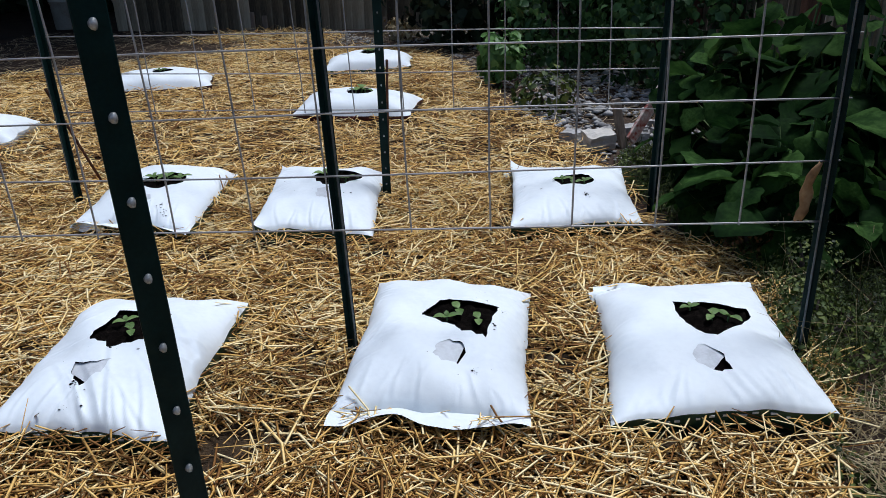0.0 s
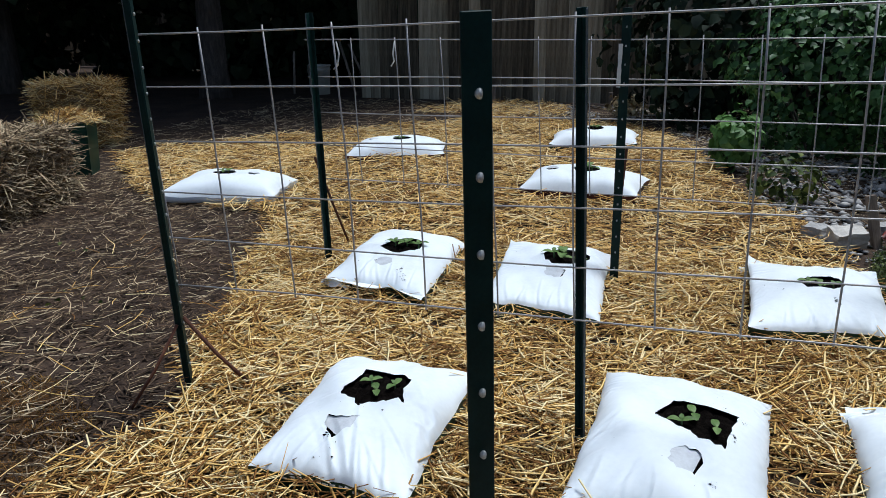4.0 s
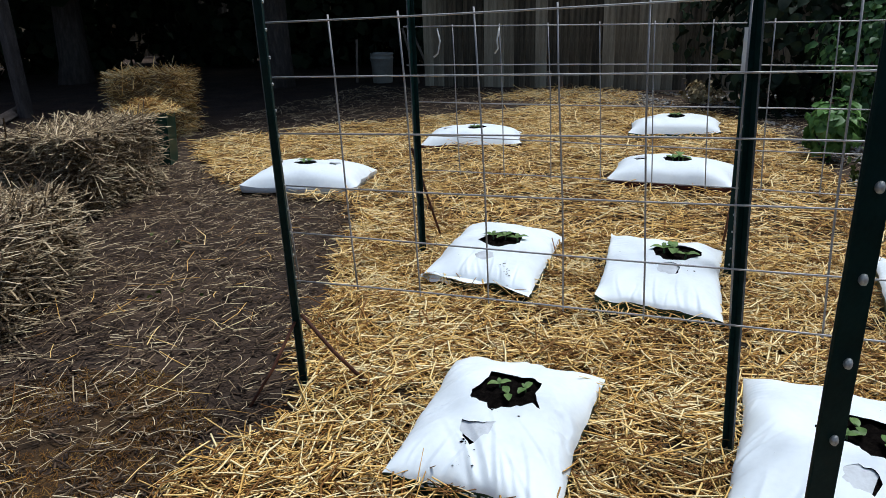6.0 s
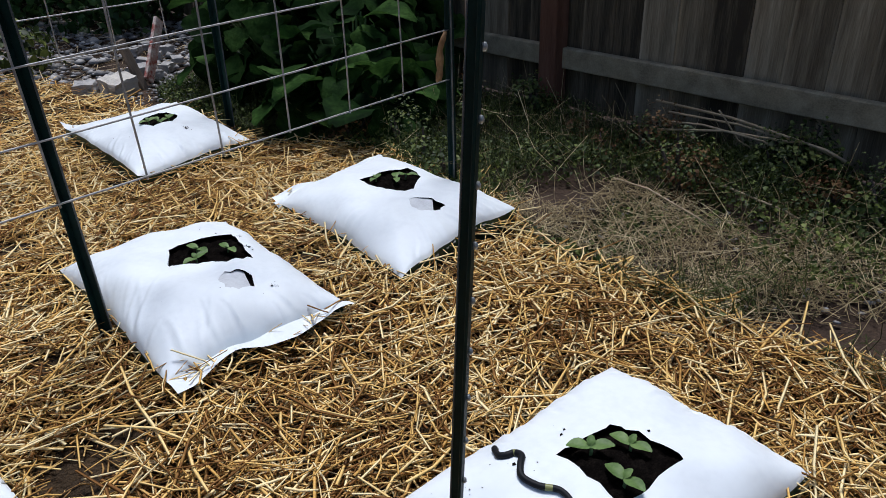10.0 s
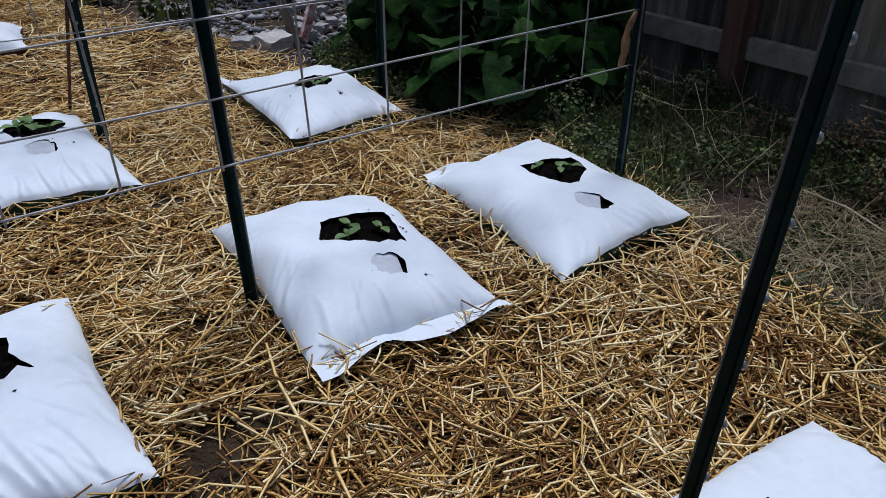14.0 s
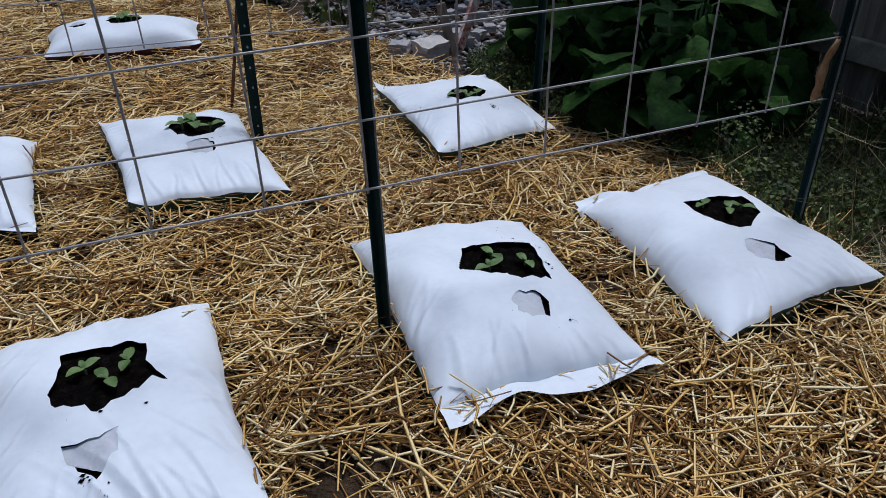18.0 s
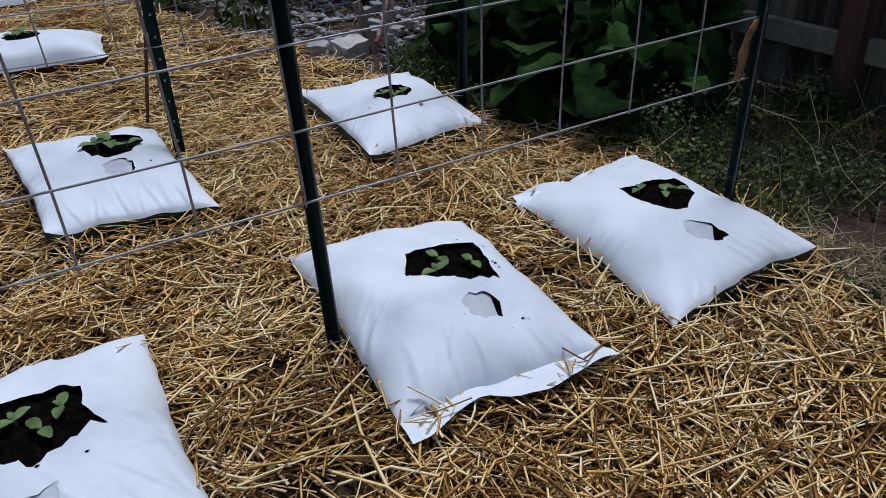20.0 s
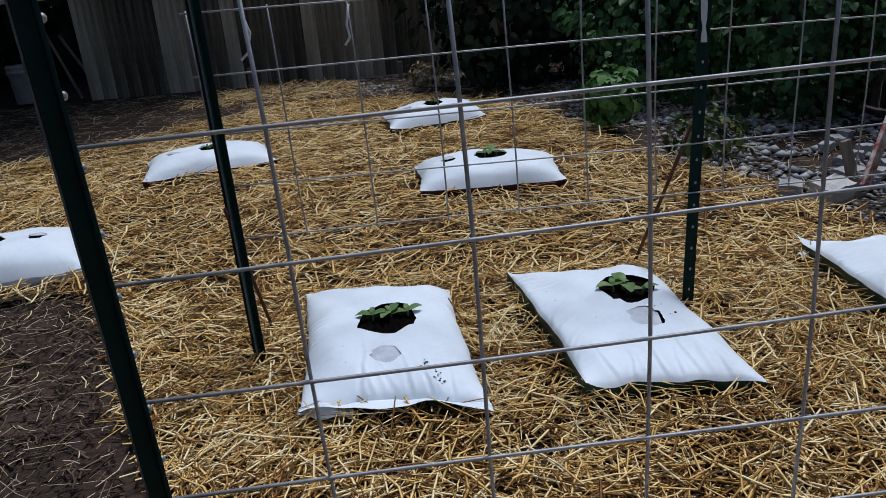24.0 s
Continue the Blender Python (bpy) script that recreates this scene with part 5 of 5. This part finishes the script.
pail(-5.05, 10.05, 0.0, 0.16, 0.42, "dirty white plastic pail standing under the trees")
for k, (ax, bx, top) in enumerate(((-4.75, -4.45, 0.75), (-4.6, -4.2, 0.7), (-5.5, -5.45, 0.6))):
    rod([(bx, 10.0, 0.0), (ax, 10.15, top)], 0.018, "pole", "dark wooden pole leaning in the shade", "pole", M_WOOD)


def bin_box(x, y, turn, label):
    ob = tagged(new("plant_tub"), label, "tub")
    ob.matrix_basis = pose(x, y, -0.03, 0, 0, turn)
    bm = bmesh.new()
    w, h, t = 0.15, 0.40, 0.012
    lo = [bm.verts.new((sx * w * 0.85, sy * w * 0.85, 0)) for sx, sy in ((-1, -1), (1, -1), (1, 1), (-1, 1))]
    hi = [bm.verts.new((sx * w, sy * w, h)) for sx, sy in ((-1, -1), (1, -1), (1, 1), (-1, 1))]
    hi2 = [bm.verts.new((sx * (w - t), sy * (w - t), h)) for sx, sy in ((-1, -1), (1, -1), (1, 1), (-1, 1))]
    lo2 = [bm.verts.new((sx * (w * 0.85 - t), sy * (w * 0.85 - t), t)) for sx, sy in ((-1, -1), (1, -1), (1, 1), (-1, 1))]
    for a, b in ((lo, hi), (hi, hi2), (hi2, lo2)):
        for k in range(4):
            bm.faces.new((a[k], a[(k + 1) % 4], b[(k + 1) % 4], b[k]))
    bm.faces.new(lo[::-1])
    bm.faces.new(lo2)
    part("body", bm, M_BIN, ob, "", False)
    for k, (zz, ww) in enumerate(((0.27, 0.05), (0.245, 0.07), (0.22, 0.06))):
        bm = bmesh.new()
        add_box(bm, (-ww / 2, -w * 0.97 - 0.004, zz), (ww / 2, -w * 0.97 + 0.006, zz + 0.014))
        part("label_bar", bm, M_TAPE, ob, "pale printed bar", False)
    g = np.random.default_rng(61)
    n = 420
    a = g.uniform(0, 6.28, n)
    r = 0.2 * g.random(n)
    me = straws("straw_filling", r * np.cos(a), r * np.sin(a), h + 0.05 - r * 0.3 + 0.03 * g.random(n), g.uniform(0.08, 0.25, n), g.uniform(0.004, 0.007, n), M_STRAW, 0.35, 62)
    tagged(child("straw_filling", me, ob), "golden straw heaped over the rim", kind="stuff")
    return ob


bin_box(-4.26, 4.63, 30, "dark green plastic tub filled with straw")


def ribbon(points, wide, name, label, mat=M_TAPE):
    bm = bmesh.new()
    rows = []
    for k, p in enumerate(points):
        a = 0.7 * math.sin(k * 1.3)
        d = Vector((math.cos(a), math.sin(a), 0)) * wide / 2
        rows.append((bm.verts.new(Vector(p) - d), bm.verts.new(Vector(p) + d)))
    for a, b in zip(rows, rows[1:]):
        bm.faces.new((a[0], a[1], b[1], b[0]))
    return tagged(new(name, bm_mesh(name, bm, mat)), label, "tape")


ribbon([(-0.056, 3.195 - 0.002 * k, 0.99 - 0.02 * k) for k in range(9)], 0.017, "tape", "white plastic tape tied to a post and hanging")
rod([(-1.25, 3.2, 1.0), (-1.235, 3.19, 0.95), (-1.25, 3.2, 0.90), (-1.27, 3.2, 0.885)], 0.0035, "string", "pale frayed string hanging from the wire", "string", M_TAPE)
rod([(-0.98, 3.2, 1.0), (-0.99, 3.2, 0.95), (-0.985, 3.2, 0.92), (-1.0, 3.2, 0.90)], 0.0035, "string", "pale frayed string hanging from the wire", "string", M_TAPE)


# ---- toy on the bag ----
def toy_snake(bag):
    """A bent rubber tube with pale rings, tapering to both ends."""
    keys = [(.345, .868), (.312, .80), (.318, .768), (.338, .751), (.335, .712), (.305, .68), (.276, .635), (.284, .568), (.312, .50), (.302, .43), (.270, .366), (.283, .309), (.338, .256), (.352, .212), (.337, .151), (.334, .10), (.352, .05)]
    pts = []
    for i in range(len(keys) - 1):
        p0, p1, p2, p3 = (Vector(keys[max(0, min(len(keys) - 1, i + k))]) for k in (-1, 0, 1, 2))
        for s in np.linspace(0, 1, 6, endpoint=False):
            s = float(s)
            q = 0.5 * (2 * p1 + (p2 - p0) * s + (2 * p0 - 5 * p1 + 4 * p2 - p3) * s * s + (3 * p1 - p0 - 3 * p2 + p3) * s ** 3)
            pts.append(q)
    n = len(pts)
    rad = [0.0050 * min(1.0, 0.62 + i / 14) * min(1, (n - i) / (n * 0.55)) + 0.0008 for i in range(n)]
    for i, r in ((0, 0.003), (1, 0.0055), (2, 0.0062), (3, 0.0055), (4, 0.0042)):
        rad[i] = r
    bm = bmesh.new()
    world_pts = [bag.at(np.array(q[0]), np.array(q[1]), rad[i] * 0.9) for i, q in enumerate(pts)]
    add_tube(bm, [tuple(float(c) for c in p) for p in world_pts], rad, 10)
    me = bm_mesh("toy_snake", bm, M_RUBBER)
    me.materials.append(M_RUBBERBAND)
    for f in me.polygons:
        ring = min(f.vertices) // 10
        if ring in (17, 18, 44, 45):
            f.material_index = 1
    tagged(new("toy_snake", me), "black rubber toy snake with pale rings on the bag", "toy")


toy_snake(snake_bag)


# ---- crumbs of soil on the film ----
def crumbs(bag, spots, seed, label):
    g = np.random.default_rng(seed)
    u = np.concatenate([g.normal(a, s, n) for a, b, s, n in spots])
    v = np.concatenate([g.normal(b, s, n) for a, b, s, n in spots])
    k = (u > 0.02) & (u < 0.98) & (v > 0.02) & (v < 0.98)
    p = bag.at(u[k], v[k], 0.001)
    n = len(p)
    base = np.array([(0, 0, 0.5), (1, 0.3, 0), (-0.2, 1, 0), (-1, -0.2, 0), (0.3, -1, 0)])
    sz = (0.0007 + 0.0042 * g.random(n) ** 3.5)[:, None, None] * g.uniform(0.5, 1.3, (n, 5, 1))
    f = np.array([(0, 1, 2), (0, 2, 3), (0, 3, 4), (0, 4, 1)])
    tagged(new("soil_crumbs", mesh_of("soil_crumbs", (p[:, None] + sz * base[None]).reshape(-1, 3), (f[None] + 5 * np.arange(n)[:, None, None]).reshape(-1, 3), M_POTTING)),
           label, "soil", kind="stuff")


crumbs(snake_bag, [(.10, .62, .03, 40), (.15, .66, .014, 30), (.12, .74, .05, 24), (.06, .48, .03, 60), (.05, .60, .02, 50), (.03, .78, .02, 40), (.33, .70, .05, 9), (.5, .75, .2, 10), (.16, .37, .02, 8)], 71, "black soil crumbs spilt on the white film")
crumbs(BAG["f2"], [(.86, .60, .01, 12), (.80, .45, .015, 16), (.70, .65, .05, 12), (.72, .13, .012, 8), (.6, .3, .2, 5)], 72, "black soil crumbs by the opening")
crumbs(BAG["f1"], [(.42, .145, .012, 14), (.45, .07, .03, 12), (.45, .40, .15, 8)], 73, "a few soil crumbs on the film")
crumbs(BAG["m1"], [(.70, .12, .018, 26), (.76, .07, .012, 22), (.35, .1, .1, 6)], 74, "soil smears near the bag's front")
crumbs(BAG["m3"], [(.585, .21, .014, 40), (.2, .4, .05, 4)], 75, "soil smear on the white film")
crumbs(BAG["m2"], [(.35, .4, .15, 10), (.7, .4, .05, 12)], 76, "a few soil crumbs on the film")


# ---- straw lapping over the bag edges ----
def lapping():
    g = np.random.default_rng(81)
    xs, ys = [], []
    for key in ("f1", "f2", "f3", "m1", "m2", "m3", "s"):
        q = BAGS[key]
        for a, b, n in ((q[0], q[1], 55), (q[1], q[2], 40), (q[3], q[0], 55), (q[0], q[0], 8), (q[1], q[1], 5)):
            s = g.random(n)
            xs.append(a[0] + (b[0] - a[0]) * s + g.normal(0, 0.02, n))
            ys.append(a[1] + (b[1] - a[1]) * s + g.normal(-0.01, 0.02, n))
    x, y = np.concatenate(xs), np.concatenate(ys)
    n = len(x)
    me = straws("loose_straw", x, y, 0.022 + 0.03 * g.random(n) ** 1.5, g.uniform(0.05, 0.17, n), g.uniform(0.0022, 0.006, n), M_STRAW, 0.27, 82, bend=0.07)
    tagged(new("loose_straw", me), "loose straw stalks lapping over the bag edges", "straw", kind="stuff")


lapping()


# ---- crumpled film at two bag corners ----
def crumple(key, x0, y0, x1, y1, wide, seed):
    """A twisted tail of film at a bag's corner."""
    bm = bmesh.new()
    a, b = Vector((x0, y0, 0.026)), Vector((x1, y1, 0.034))
    d = (b - a).normalized()
    side = Vector((-d.y, d.x, 0))
    rows = []
    for i in range(13):
        s = i / 12
        w = wide * (0.55 + 0.45 * math.sin(math.pi * s * 0.9 + 0.3))
        rows.append([bm.verts.new(a.lerp(b, s) + side * w * q + Vector((0, 0, 0.022 * math.exp(-6 * q * q) * math.sin(math.pi * (0.15 + 0.85 * s)) + 0.006 * math.sin(9 * s + 5 * q + seed) - 0.02 * q * q))) for q in np.linspace(-0.5, 0.5, 9)])
    for p, q in zip(rows, rows[1:]):
        for k in range(8):
            bm.faces.new((p[k], p[k + 1], q[k + 1], q[k]))
    part("corner", bm, M_PLASTIC, BAGOB[key], "crumpled white film corner")




def print_marks(key, n, seed):
    """Short pale bars of printing along the side that shows under the front edge."""
    g = np.random.default_rng(seed)
    (ax, ay), (bx, by) = BAGS[key][0], BAGS[key][1]
    yaw = math.atan2(by - ay, bx - ax)
    mid = (sum(p[0] for p in BAGS[key]) / 4, sum(p[1] for p in BAGS[key]) / 4)
    for k in range(n):
        s = 0.22 + 0.6 * (k + g.uniform(0.1, 0.6)) / n
        p = BAG[key].at(np.array(s), np.array(0.0))
        d = np.array([mid[0] - p[0], mid[1] - p[1]])
        d = d / np.linalg.norm(d) * 0.0005
        bm = bmesh.new()
        add_box(bm, (-g.uniform(0.004, 0.009), -0.002, -0.002), (g.uniform(0.004, 0.009), 0.0015, 0.0025), 0.0)
        part("print_mark", bm, M_TAPE, BAGOB[key], "pale printed bar", False).matrix_basis = pose(p[0] + d[0], p[1] + d[1], p[2] - 0.011 + g.uniform(-0.004, 0.004), 0, 0, math.degrees(yaw))


print_marks("f1", 12, 91)
print_marks("f3", 9, 92)
crumple("f3", 0.685, 2.305, 0.90, 2.365, 0.065, 1.0)
crumple("m3", 0.465, 3.52, 0.57, 3.57, 0.05, 2.0)
crumple("m1", -1.21, 2.875, -1.07, 2.83, 0.05, 3.0)
